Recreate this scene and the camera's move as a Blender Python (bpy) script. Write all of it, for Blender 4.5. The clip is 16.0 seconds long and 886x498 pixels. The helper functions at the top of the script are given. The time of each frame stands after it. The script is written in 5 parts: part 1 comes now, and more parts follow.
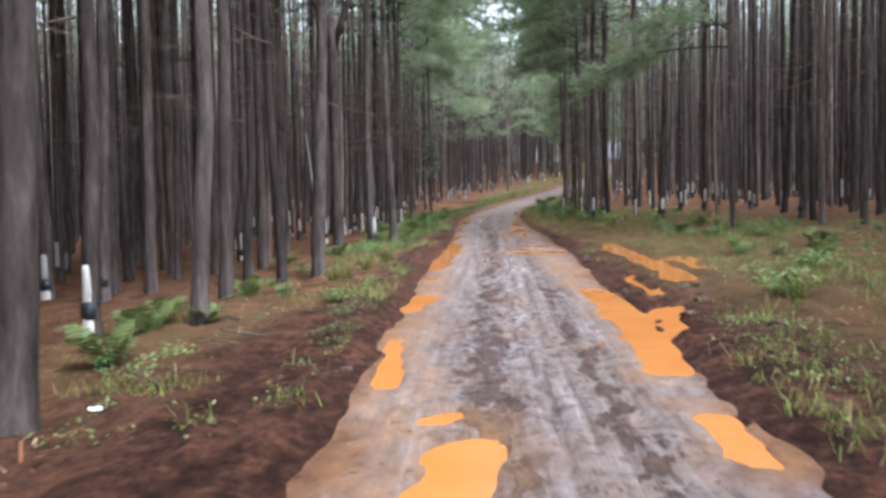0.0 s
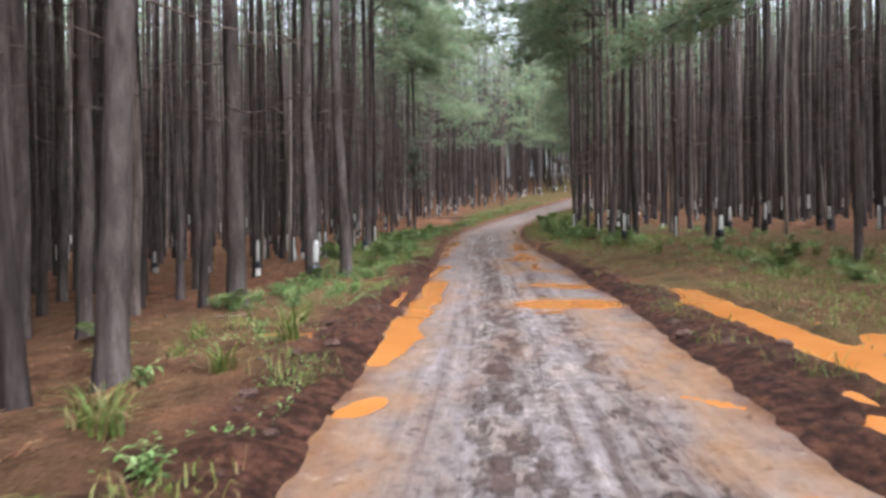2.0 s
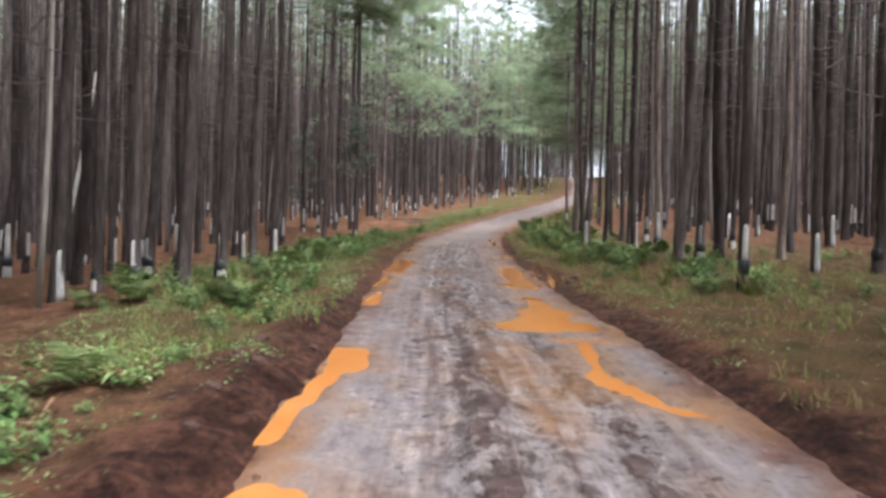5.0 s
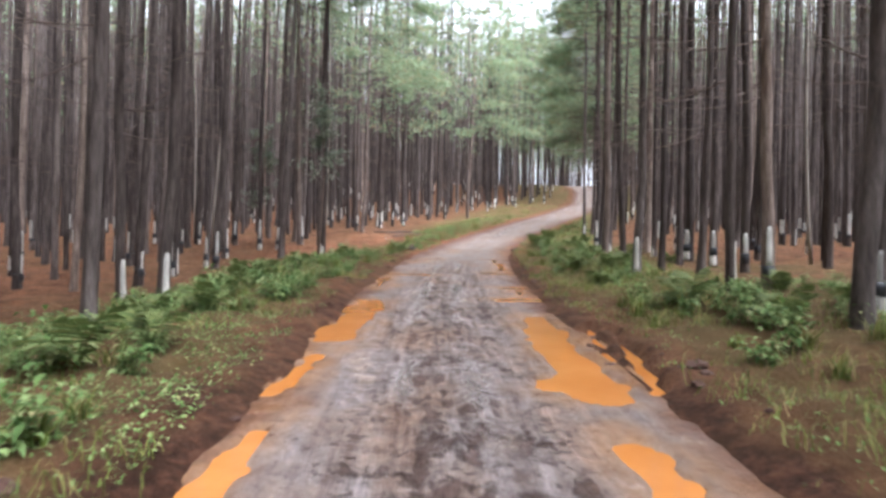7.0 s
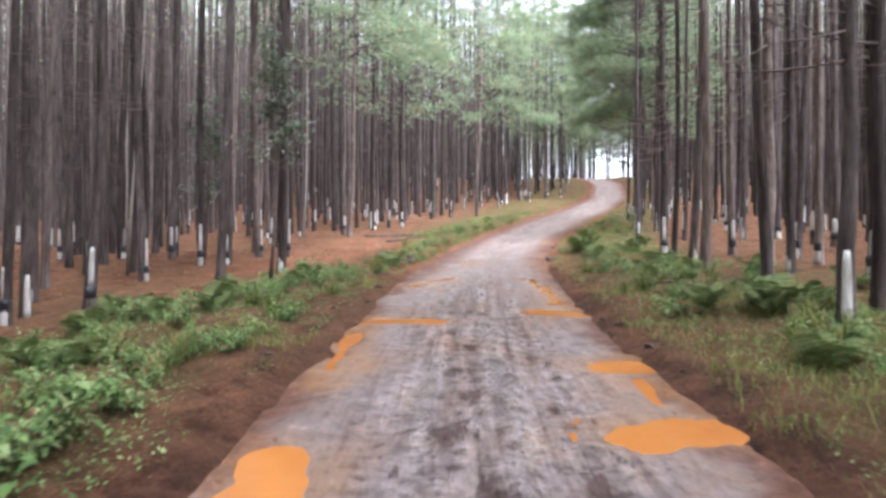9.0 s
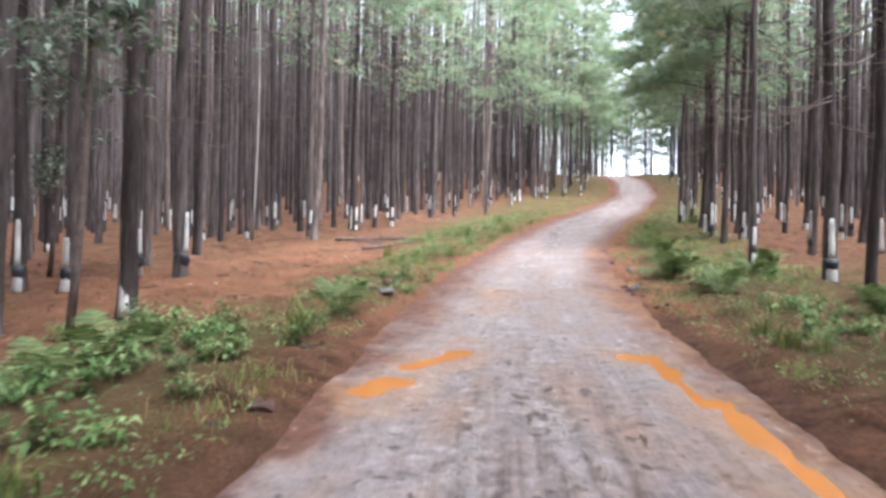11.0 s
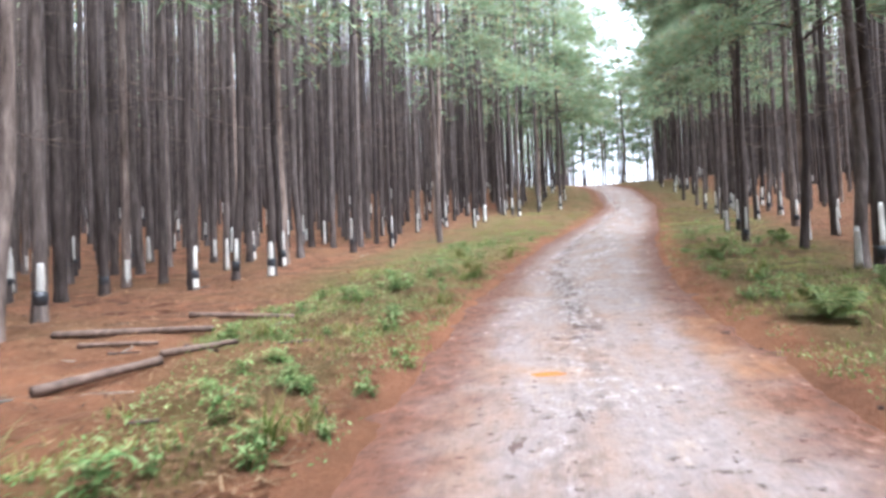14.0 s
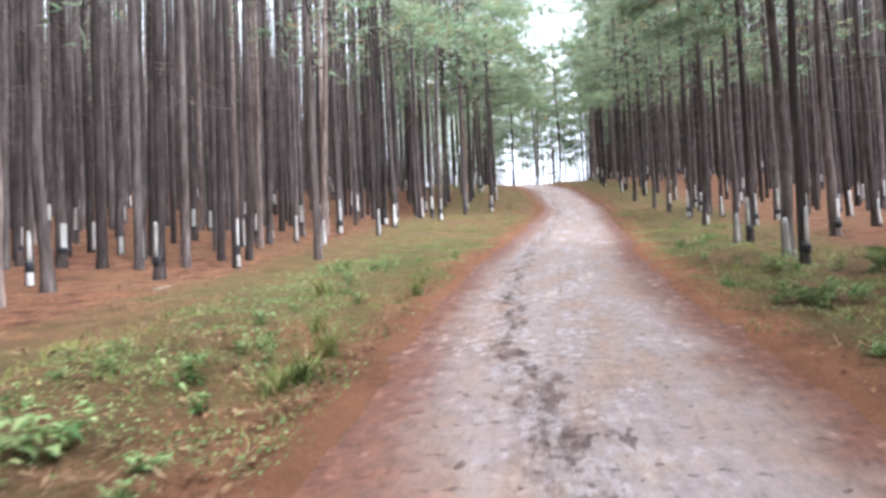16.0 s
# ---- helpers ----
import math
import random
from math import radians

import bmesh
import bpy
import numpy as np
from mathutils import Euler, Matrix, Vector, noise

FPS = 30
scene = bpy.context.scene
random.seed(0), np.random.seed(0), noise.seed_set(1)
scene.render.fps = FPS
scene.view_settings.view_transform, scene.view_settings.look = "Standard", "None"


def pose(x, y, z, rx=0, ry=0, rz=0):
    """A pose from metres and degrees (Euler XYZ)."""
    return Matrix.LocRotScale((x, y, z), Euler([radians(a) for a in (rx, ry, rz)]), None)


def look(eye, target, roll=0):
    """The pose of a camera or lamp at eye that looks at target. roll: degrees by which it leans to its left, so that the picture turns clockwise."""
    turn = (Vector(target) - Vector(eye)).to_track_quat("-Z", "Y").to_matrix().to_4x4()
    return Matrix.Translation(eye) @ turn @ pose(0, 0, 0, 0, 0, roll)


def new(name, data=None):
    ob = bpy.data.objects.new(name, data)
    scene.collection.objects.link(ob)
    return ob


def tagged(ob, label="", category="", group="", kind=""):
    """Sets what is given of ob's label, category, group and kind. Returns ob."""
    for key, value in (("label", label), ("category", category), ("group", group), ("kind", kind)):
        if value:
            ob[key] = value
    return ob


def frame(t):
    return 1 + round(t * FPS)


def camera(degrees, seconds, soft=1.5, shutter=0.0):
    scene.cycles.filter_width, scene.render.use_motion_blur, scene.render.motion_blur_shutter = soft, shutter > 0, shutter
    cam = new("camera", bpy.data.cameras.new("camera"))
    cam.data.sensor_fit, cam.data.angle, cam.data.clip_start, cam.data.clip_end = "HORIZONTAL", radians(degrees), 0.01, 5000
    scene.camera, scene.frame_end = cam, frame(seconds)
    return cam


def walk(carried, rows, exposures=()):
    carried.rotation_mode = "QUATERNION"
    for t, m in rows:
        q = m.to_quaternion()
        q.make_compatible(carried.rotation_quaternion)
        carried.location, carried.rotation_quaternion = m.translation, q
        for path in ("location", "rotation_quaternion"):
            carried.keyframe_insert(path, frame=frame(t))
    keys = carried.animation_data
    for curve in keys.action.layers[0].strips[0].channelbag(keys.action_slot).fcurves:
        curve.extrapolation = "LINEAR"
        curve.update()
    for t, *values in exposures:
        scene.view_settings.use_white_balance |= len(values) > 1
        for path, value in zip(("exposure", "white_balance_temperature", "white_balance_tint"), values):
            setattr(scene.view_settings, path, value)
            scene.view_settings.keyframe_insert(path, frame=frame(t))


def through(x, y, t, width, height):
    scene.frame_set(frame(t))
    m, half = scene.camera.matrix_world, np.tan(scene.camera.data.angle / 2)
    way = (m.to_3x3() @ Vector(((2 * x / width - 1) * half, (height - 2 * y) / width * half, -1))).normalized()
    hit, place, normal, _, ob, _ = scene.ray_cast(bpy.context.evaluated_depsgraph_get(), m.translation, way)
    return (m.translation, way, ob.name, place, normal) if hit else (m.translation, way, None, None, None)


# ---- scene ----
cam = camera(69.8, 16.0, 3.1, 0.25)
METRES, EYE, TILT, LEAN, TURN = 68.0, 1.7, 0.0, 0.0, 2.1
ROWS = [
    (0.0, 0.0, 0.0, 0.0, -0.04, -1.98, 1.09),
    (0.5, 0.0007, 0.0284, 0.001, -0.18, -1.32, -0.02),
    (1.0, 0.0021, 0.0563, 0.0024, -0.26, -0.94, 0.52),
    (1.5, 0.0039, 0.0851, 0.0039, -0.74, -1.1, 1.07),
    (2.0, 0.0057, 0.1148, 0.0049, -0.87, -0.61, 0.72),
    (2.5, 0.008, 0.1443, 0.0066, -1.2, -0.35, 2.12),
    (3.0, 0.0099, 0.1745, 0.0084, -1.85, -0.6, 1.34),
    (5.5, 0.0201, 0.3218, 0.0134, -4.31, -0.32, -1.26),
    (6.0, 0.0228, 0.3468, 0.0148, -4.06, 0.82, 0.63),
    (6.5, 0.0262, 0.3734, 0.0172, -4.42, 0.23, 1.3),
    (7.0, 0.028, 0.4009, 0.0189, -4.7, 0.49, -1.13),
    (7.5, 0.03, 0.4292, 0.0205, -3.92, 0.15, -0.28),
    (8.0, 0.0317, 0.4581, 0.0226, -3.68, 0.41, 0.82),
    (8.5, 0.0327, 0.4885, 0.0245, -4.52, 0.5, 0.29),
    (9.0, 0.0344, 0.5199, 0.0264, -4.37, 0.3, -0.04),
    (11.5, 0.048, 0.6892, 0.0356, -4.36, 0.23, -1.0),
    (12.0, 0.0527, 0.7219, 0.0386, -4.22, 0.75, -0.37),
    (12.5, 0.0573, 0.7544, 0.0406, -4.77, 0.57, -0.79),
    (13.0, 0.0631, 0.7865, 0.0429, -5.65, 0.95, 0.48),
    (13.5, 0.0698, 0.8193, 0.046, -6.51, 1.32, 1.61),
    (14.0, 0.0769, 0.8527, 0.0487, -7.71, 2.26, 2.28),
    (14.5, 0.0852, 0.8858, 0.0515, -9.19, 2.65, 2.01),
    (15.0, 0.094, 0.9198, 0.054, -10.44, 2.06, 1.66),
    (15.5, 0.1042, 0.9535, 0.0578, -11.91, 2.43, 2.22),
    (16.0, 0.1158, 0.9879, 0.0608, -14.39, 2.25, 2.57),
]
walk(cam, [(t, pose(0, 0, EYE, TILT, LEAN, TURN) @ pose(METRES * x, METRES * y, METRES * z, 90 + pitch, roll, yaw)) for t, x, y, z, yaw, pitch, roll in ROWS],
     [(0.0, 1.47, 5450, 11), (3.0, 1.45, 5700, 11), (6.0, 1.86, 5700, 12), (7.5, 2.05, 5700, 13), (9.0, 2.2, 5550, 15), (11.3, 2.3, 5450, 12), (13.5, 2.26, 5450, 11), (16.0, 2.24, 5500, 13)])

# ---- light ----
world = bpy.data.worlds.new("overcast_sky")
scene.world = world
world.use_nodes = True
wn, wl = world.node_tree.nodes, world.node_tree.links
wn.clear()
sky = wn.new("ShaderNodeTexSky")
sky.sky_type = "NISHITA"
sky.sun_disc = False
sky.sun_elevation, sky.sun_rotation = radians(62), radians(130)
sky.air_density, sky.dust_density, sky.ozone_density = 1.0, 6.0, 1.0
pale = wn.new("ShaderNodeHueSaturation")
pale.inputs["Saturation"].default_value = 0.06
back = wn.new("ShaderNodeBackground")
back.inputs["Strength"].default_value = 0.25
wout = wn.new("ShaderNodeOutputWorld")
wl.new(sky.outputs[0], pale.inputs["Color"])
wl.new(pale.outputs[0], back.inputs["Color"])
wl.new(back.outputs[0], wout.inputs["Surface"])
sun = new("sun", bpy.data.lights.new("sun", "SUN"))
sun.data.energy, sun.data.angle, sun.data.color = 1.1, radians(60), (1.0, 0.97, 0.93)
sun.matrix_world = look((0, 0, 60), (-24, 20, 0))


# ---- plan of the land ----
def smooth_table(ys, vs, reach):
    """A table along the road, rounded over reach metres."""
    grid = np.arange(-90, 320, 0.1)
    raw = np.interp(grid, ys, vs)
    k = np.hanning(int(reach / 0.1) | 1)
    pad = len(k) // 2
    out = np.convolve(np.pad(raw, pad, mode="edge"), k / k.sum(), mode="valid")
    return lambda y: np.interp(y, grid, out)


ROAD_Y = (-90, 4, 10, 18, 26, 33, 40, 48, 54, 60, 67, 71, 77, 83, 92, 98, 104, 115, 124, 136, 170, 320)
edge_left = smooth_table(ROAD_Y, (-3.2, -1.0, -0.95, -0.88, -0.55, -0.4, -0.25, 0.25, 1.2, 2.35, 4.1, 5.3, 7.4, 9.8, 14.2, 17.2, 20.1, 23.2, 23.4, 22, 18, 0), 5)
edge_right = smooth_table(ROAD_Y, (0.6, 2.0, 2.4, 3.05, 3.28, 3.22, 3.4, 4.1, 4.75, 6.0, 7.9, 9.2, 11.6, 14.1, 18.5, 21.0, 23.9, 26.8, 27.0, 25.6, 21.6, 4), 5)
grade = smooth_table((-90, -40, 0, 11.8, 21.9, 27.3, 35.4, 46.9, 55.7, 62.5, 67.2, 75, 83, 93, 104, 115, 122, 128, 140, 200, 320),
                     (-3, -1.6, 0, 0.57, 0.95, 1.28, 1.8, 2.45, 3.13, 3.67, 4.13, 4.95, 6.0, 7.5, 9.5, 12.2, 13.7, 14.2, 14.2, 12.5, 8), 8)
hollow = smooth_table((-90, 0, 10, 50, 60, 320), (0.3, 0.4, 1, 1, 0.2, 0.2), 6)


def hashed(ix, iy, seed):
    v = np.sin(ix * 127.1 + iy * 311.7 + seed * 74.7) * 43758.5453
    return v - np.floor(v)


def vnoise(x, y, size, seed=0):
    """Smooth value noise from 0 to 1 with lumps of that size."""
    x, y = np.asarray(x, float) / size, np.asarray(y, float) / size
    ix, iy = np.floor(x), np.floor(y)
    fx, fy = x - ix, y - iy
    fx, fy = fx * fx * (3 - 2 * fx), fy * fy * (3 - 2 * fy)
    a, b = hashed(ix, iy, seed), hashed(ix + 1, iy, seed)
    c, d = hashed(ix, iy + 1, seed), hashed(ix + 1, iy + 1, seed)
    return (a * (1 - fx) + b * fx) * (1 - fy) + (c * (1 - fx) + d * fx) * fy


def step(a, b, v):
    t = np.clip((np.asarray(v, float) - a) / (b - a), 0, 1)
    return t * t * (3 - 2 * t)


def centre(y):
    return (edge_left(y) + edge_right(y)) / 2


def base(x, y):
    """The land without road, ruts and banks."""
    d = x - centre(y)
    z = grade(y) + 0.06 * np.clip(d - 2, 0, 12) - 0.11 * np.clip(-4 - d, 0, 6) * hollow(y)
    return z


def outside(x, y):
    """Metres outside the road's edge, negative on the road."""
    return np.maximum(edge_left(y) - x, x - edge_right(y))


PUDDLES, SILT = [], []


def silt_streak(half, *line):
    SILT.append((half, np.array(line, float).reshape(-1, 2)))


def puddle(half, *line):
    PUDDLES.append((half, np.array(line, float).reshape(-1, 2)))


# standing water, from the start of the walk to its end
puddle(0.14, -0.75, 5.6, -0.85, 7.5)
puddle(0.13, -0.3, 4.8, -0.1, 4.9)
puddle(0.30, -0.15, 3.4, 0.05, 4.2)
puddle(0.27, -0.84, 9.5, -0.74, 10.9)
silt_streak(0.1, -0.72, 12.5, -0.72, 11.5)
puddle(0.17, -0.8, 13.1, -0.68, 13.4)
silt_streak(0.12, -0.95, 7.6, -0.95, 9.2)
puddle(0.33, 2.15, 11.2, 2.3, 9.8, 2.1, 7.9, 1.95, 6.2)
puddle(0.16, 1.8, 4.1, 1.85, 4.8)
puddle(0.3, -0.4, 23.8, -0.42, 21, -0.64, 18, -0.8, 14.9)
silt_streak(0.12, -0.9, 12.4, -0.72, 14)
puddle(0.8, 1.7, 19.6, 2.5, 19.6)
puddle(0.52, 2.2, 22.7, 2.75, 22.3)
silt_streak(0.25, 2.3, 26.0, 2.2, 27.4)
puddle(0.2, 4.9, 15.2, 4.7, 13.0)
puddle(0.38, 4.45, 20.3, 4.3, 17.5, 4.2, 15.5, 4.05, 13, 3.95, 11.3)
puddle(0.13, 3.1, 12.5, 3.0, 10)
puddle(0.12, 3.45, 13.2, 3.2, 12.4)
silt_streak(0.5, 4.2, 20.0, 3.6, 12.0)
puddle(0.24, 2.8, 9.2, 2.6, 7.8)
silt_streak(0.10, 2.1, 17.0, 2.4, 15.8)
puddle(0.46, 1.98, 29.1, 2.72, 29.15)
puddle(0.5, 2.3, 29.35, 2.58, 30.4)
puddle(0.2, 2.6, 31.0, 2.58, 31.9)
puddle(0.15, 2.3, 28.3, 2.85, 28.2)
puddle(0.14, 2.6, 28.0, 2.35, 26.6, 2.6, 25.6, 2.95, 25.3)
puddle(0.25, -0.38, 27.4, -0.26, 26.8)
puddle(0.1, -0.3, 26.8, -0.5, 25.9, -0.62, 24.7)
puddle(0.32, 2.95, 38.0, 2.85, 36, 2.7, 33.3)
silt_streak(0.10, 2.6, 32.4, 2.67, 31.4)
puddle(0.3, 2.45, 33.7, 2.85, 33.7)
puddle(0.13, -0.2, 34.9, -0.42, 33.2)
puddle(0.07, 3.57, 36.9, 3.3, 34.8)
puddle(0.09, 3.83, 36.5, 3.35, 33.4)
puddle(0.36, 0.06, 39.9, 0.02, 38, -0.2, 36)
puddle(0.37, 2.8, 40.3, 3.25, 40.35)
puddle(0.36, 3.25, 42.5, 3.4, 42.55)
puddle(0.12, 3.32, 41.9, 3.26, 41.1)
puddle(0.42, 3.25, 46.6, 3.8, 46.4)
puddle(0.17, 3.95, 50.0, 3.75, 47.5)
puddle(0.32, 0.3, 45.7, 1.25, 45.7)
puddle(0.15, 0.12, 44.6, 0.03, 42.5)
puddle(0.20, 0.9, 50.3, 1.15, 50.6)
puddle(0.12, 1.3, 51.1, 1.85, 51.7)
puddle(0.23, 3.7, 51.6, 3.92, 51.6)
puddle(0.08, 3.95, 51.4, 3.8, 49.9)
puddle(0.12, 2.85, 56.75, 3.12, 56.85)
puddle(0.12, 6.1, 58.6, 5.85, 57.8)
silt_streak(0.07, 5.0, 56.4, 4.92, 55.4)
puddle(0.15, 4.8, 64.85, 4.97, 64.85)
silt_streak(0.25, -0.5, 3.0, -0.75, 9.0)
silt_streak(0.3, 2.15, 11.5, 2.3, 18.5)
puddle(0.07, 2.15, 13.5, 2.45, 13.2)
silt_streak(0.1, 1.6, 25.0, 1.7, 28.0)
silt_streak(0.1, -0.35, 32.8, -0.1, 36.0)
puddle(0.15, -0.33, 30.9, -0.28, 32.3)
puddle(0.13, -2.55, 16.3, -2.05, 16.25)
puddle(0.13, -1.1, 19.2, -1.02, 21.6)
silt_streak(0.2, 0.2, 42.0, 0.1, 46.0)
silt_streak(0.2, 1.0, 50.0, 1.8, 52.0)
silt_streak(0.1, 2.5, 54.5, 2.8, 57.0)
silt_streak(0.02, 4.5, 52.0, 5.2, 56.2)
silt_streak(0.04, 5.4, 57.4, 6.15, 60.0)
silt_streak(0.02, 6.9, 64.2, 7.9, 67.6)
silt_streak(0.08, 7.25, 65.5, 7.15, 64.5)


def line_gap(x, y, line):
    best = np.full(np.shape(x), 99.0)
    for (ax, ay), (bx, by) in zip(line[:-1], line[1:]):
        dx, dy = bx - ax, by - ay
        t = np.clip(((x - ax) * dx + (y - ay) * dy) / (dx * dx + dy * dy), 0, 1)
        best = np.minimum(best, np.hypot(x - ax - t * dx, y - ay - t * dy))
    return best


def wet(x, y, grow=0.0):
    """1 inside standing water, 0 well outside it."""
    out = np.zeros(np.shape(x))
    ragged = 0.2 * (vnoise(x, y * 0.6, 0.45, 3) - 0.5) + 0.12 * (vnoise(x, y * 0.7, 0.16, 4) - 0.5)
    for half, line in PUDDLES:
        near = (np.abs(x - line[:, 0].mean()) < 4) & (np.abs(y - line[:, 1].mean()) < 7)
        if near.any():
            g = line_gap(x[near], y[near], line) + ragged[near] * min(1.0, half / 0.2)
            out[near] = np.maximum(out[near], 1 - step(0.6 * half + grow, 0.98 * half + grow, g))
    return out


def rut(u, y):
    """1 on the broken wheel track of the upper road."""
    line = np.interp(y, (52, 62.8, 64.7, 67, 70, 72.5, 74, 78.6, 90), (-0.5, -0.6, -0.35, -0.18, -0.3, -0.6, -0.9, -1.15, -1.2))
    return np.exp(-((u - line + 0.3 * (vnoise(u * 0, y, 1.1, 39) - 0.5)) / 0.3) ** 2) * step(60, 74, y)


def water_level(x, y):
    """The height of standing water, higher on the banks than on the road."""
    return base(x, y) + 0.09 * step(0.3, 1.0, outside(x, y))


def road_z(x, y):
    u = x - centre(y)
    rough = step(54, 44, y)
    z = base(x, y)
    track = np.exp(-((u + 0.75) / 0.28) ** 2) + np.exp(-((u - 0.65) / 0.28) ** 2)
    z = z - 0.022 * track * (0.35 + 0.65 * rough)
    lump = vnoise(u, y, 0.16, 11) - 0.5 + 0.8 * (vnoise(u * 2.2, y * 0.5, 0.35, 12) - 0.5)
    torn = vnoise(u * 1.3, y * 0.6, 0.3, 15) + 0.6 * vnoise(u, y, 0.13, 16)
    z = z + (0.014 + 0.034 * rough * np.exp(-(u / 1.2) ** 2)) * lump
    z = z + 0.024 * step(0.78, 0.95, torn) * (0.12 + 0.88 * rough) * np.exp(-(u / 1.1) ** 4)
    z = z + 0.02 * (vnoise(x, y, 0.9, 13) - 0.5) + 0.05 * rut(u, y) * (vnoise(u, y, 0.14, 17) - 0.55)
    rim = wet(x, y, 0.3)
    z = z * (1 - rim) + np.maximum(z, base(x, y) + 0.004 + 0.012 * vnoise(x, y, 0.3, 14)) * rim
    w = wet(x, y)
    return z * (1 - w) + (base(x, y) - 0.05) * w


def land_z(x, y):
    x, y = np.asarray(x, float), np.asarray(y, float)
    e = outside(x, y)
    near = step(30, 6, e)
    upper = step(46, 56, y)
    en = e + near * (1 - 0.65 * upper) * (0.16 * (vnoise(x, y, 1.3, 1) - 0.5) + 0.12 * (vnoise(x, y, 0.4, 2) - 0.5))
    z = base(x, y) - 0.09 + (0.2 - 0.06 * upper) * step(-0.4, 0.5, en)
    left = edge_left(y) - x > 0
    ridge = np.where(left, step(13, 18, y) * step(33, 28, y), 0.25 * step(5, 9, y) * step(60, 52, y))
    z = z + ridge * (0.07 + 0.2 * (vnoise(x, y, 0.3, 8) - 0.4)) * np.exp(-((en - 0.5) / 0.4) ** 2)
    z = z + step(0.0, 0.6, en) * (0.13 * (vnoise(x, y, 0.7, 5) - 0.5) + 0.1 * (vnoise(x, y, 0.26, 6) - 0.5) + 0.22 * (vnoise(x, y, 4.5, 7) - 0.5) * step(0.6, 3, en))
    w = wet(x, y)
    return z * (1 - w) + np.minimum(z, water_level(x, y) - 0.055) * w


def land_at(x, y):
    return float(land_z(np.array([x]), np.array([y]))[0])


# ---- materials ----
def principled(name):
    m = bpy.data.materials.new(name)
    m.use_nodes = True
    return m, m.node_tree.nodes, m.node_tree.links, m.node_tree.nodes["Principled BSDF"]


def ramp(nodes, stops):
    r = nodes.new("ShaderNodeValToRGB")
    while len(r.color_ramp.elements) < len(stops):
        r.color_ramp.elements.new(0.5)
    for el, (p, c) in zip(r.color_ramp.elements, stops):
        el.position, el.color = p, (*c, 1)
    return r


def noise_node(nodes, links, scale, detail=5, stretch=(1, 1, 1), coord="Object", rough=0.6):
    tc = nodes.new("ShaderNodeTexCoord")
    mp = nodes.new("ShaderNodeMapping")
    mp.inputs["Scale"].default_value = stretch
    n = nodes.new("ShaderNodeTexNoise")
    n.inputs["Scale"].default_value, n.inputs["Detail"].default_value, n.inputs["Roughness"].default_value = scale, detail, rough
    links.new(tc.outputs[coord], mp.inputs[0])
    links.new(mp.outputs[0], n.inputs["Vector"])
    return n


def mix(nodes, links, fac, a, b, kind="MIX"):
    n = nodes.new("ShaderNodeMix")
    n.data_type, n.blend_type = "RGBA", kind
    for sock, v in ((n.inputs[0], fac), (n.inputs[6], a), (n.inputs[7], b)):
        if isinstance(v, bpy.types.NodeSocket):
            links.new(v, sock)
        elif isinstance(v, tuple):
            sock.default_value = (*v, 1)
        else:
            sock.default_value = v
    return n.outputs[2]


def bump(nodes, links, height, strength, distance, bsdf):
    b = nodes.new("ShaderNodeBump")
    b.inputs["Strength"].default_value, b.inputs["Distance"].default_value = strength, distance
    links.new(height, b.inputs["Height"])
    links.new(b.outputs[0], bsdf.inputs["Normal"])


def attribute(nodes, name):
    a = nodes.new("ShaderNodeAttribute")
    a.attribute_name = name
    return a.outputs["Fac"]


def plain(name, dark, light, scale, rough=0.7, stretch=(1, 1, 1), strength=0.3, distance=0.01, vary=0.0):
    """A material with grain between two colours, and a broader change of tone."""
    m, n, l, b = principled(name)
    g = noise_node(n, l, scale, 6, stretch)
    r = ramp(n, ((0.3, dark), (0.7, light)))
    l.new(g.outputs[0], r.inputs[0])
    broad = noise_node(n, l, scale * 0.13, 2, stretch)
    rb = ramp(n, ((0.3, (0.7, 0.7, 0.7)), (0.7, (1.2, 1.2, 1.2))))
    l.new(broad.outputs[0], rb.inputs[0])
    col = mix(n, l, 0.8, r.outputs[0], rb.outputs[0], "MULTIPLY")
    if vary:
        oi = n.new("ShaderNodeObjectInfo")
        rv = ramp(n, ((0, (1 - vary,) * 3), (1, (1 + vary,) * 3)))
        l.new(oi.outputs["Random"], rv.inputs[0])
        col = mix(n, l, 1.0, col, rv.outputs[0], "MULTIPLY")
    l.new(col, b.inputs["Base Color"])
    b.inputs["Roughness"].default_value = rough
    bump(n, l, g.outputs[0], strength, distance, b)
    return m


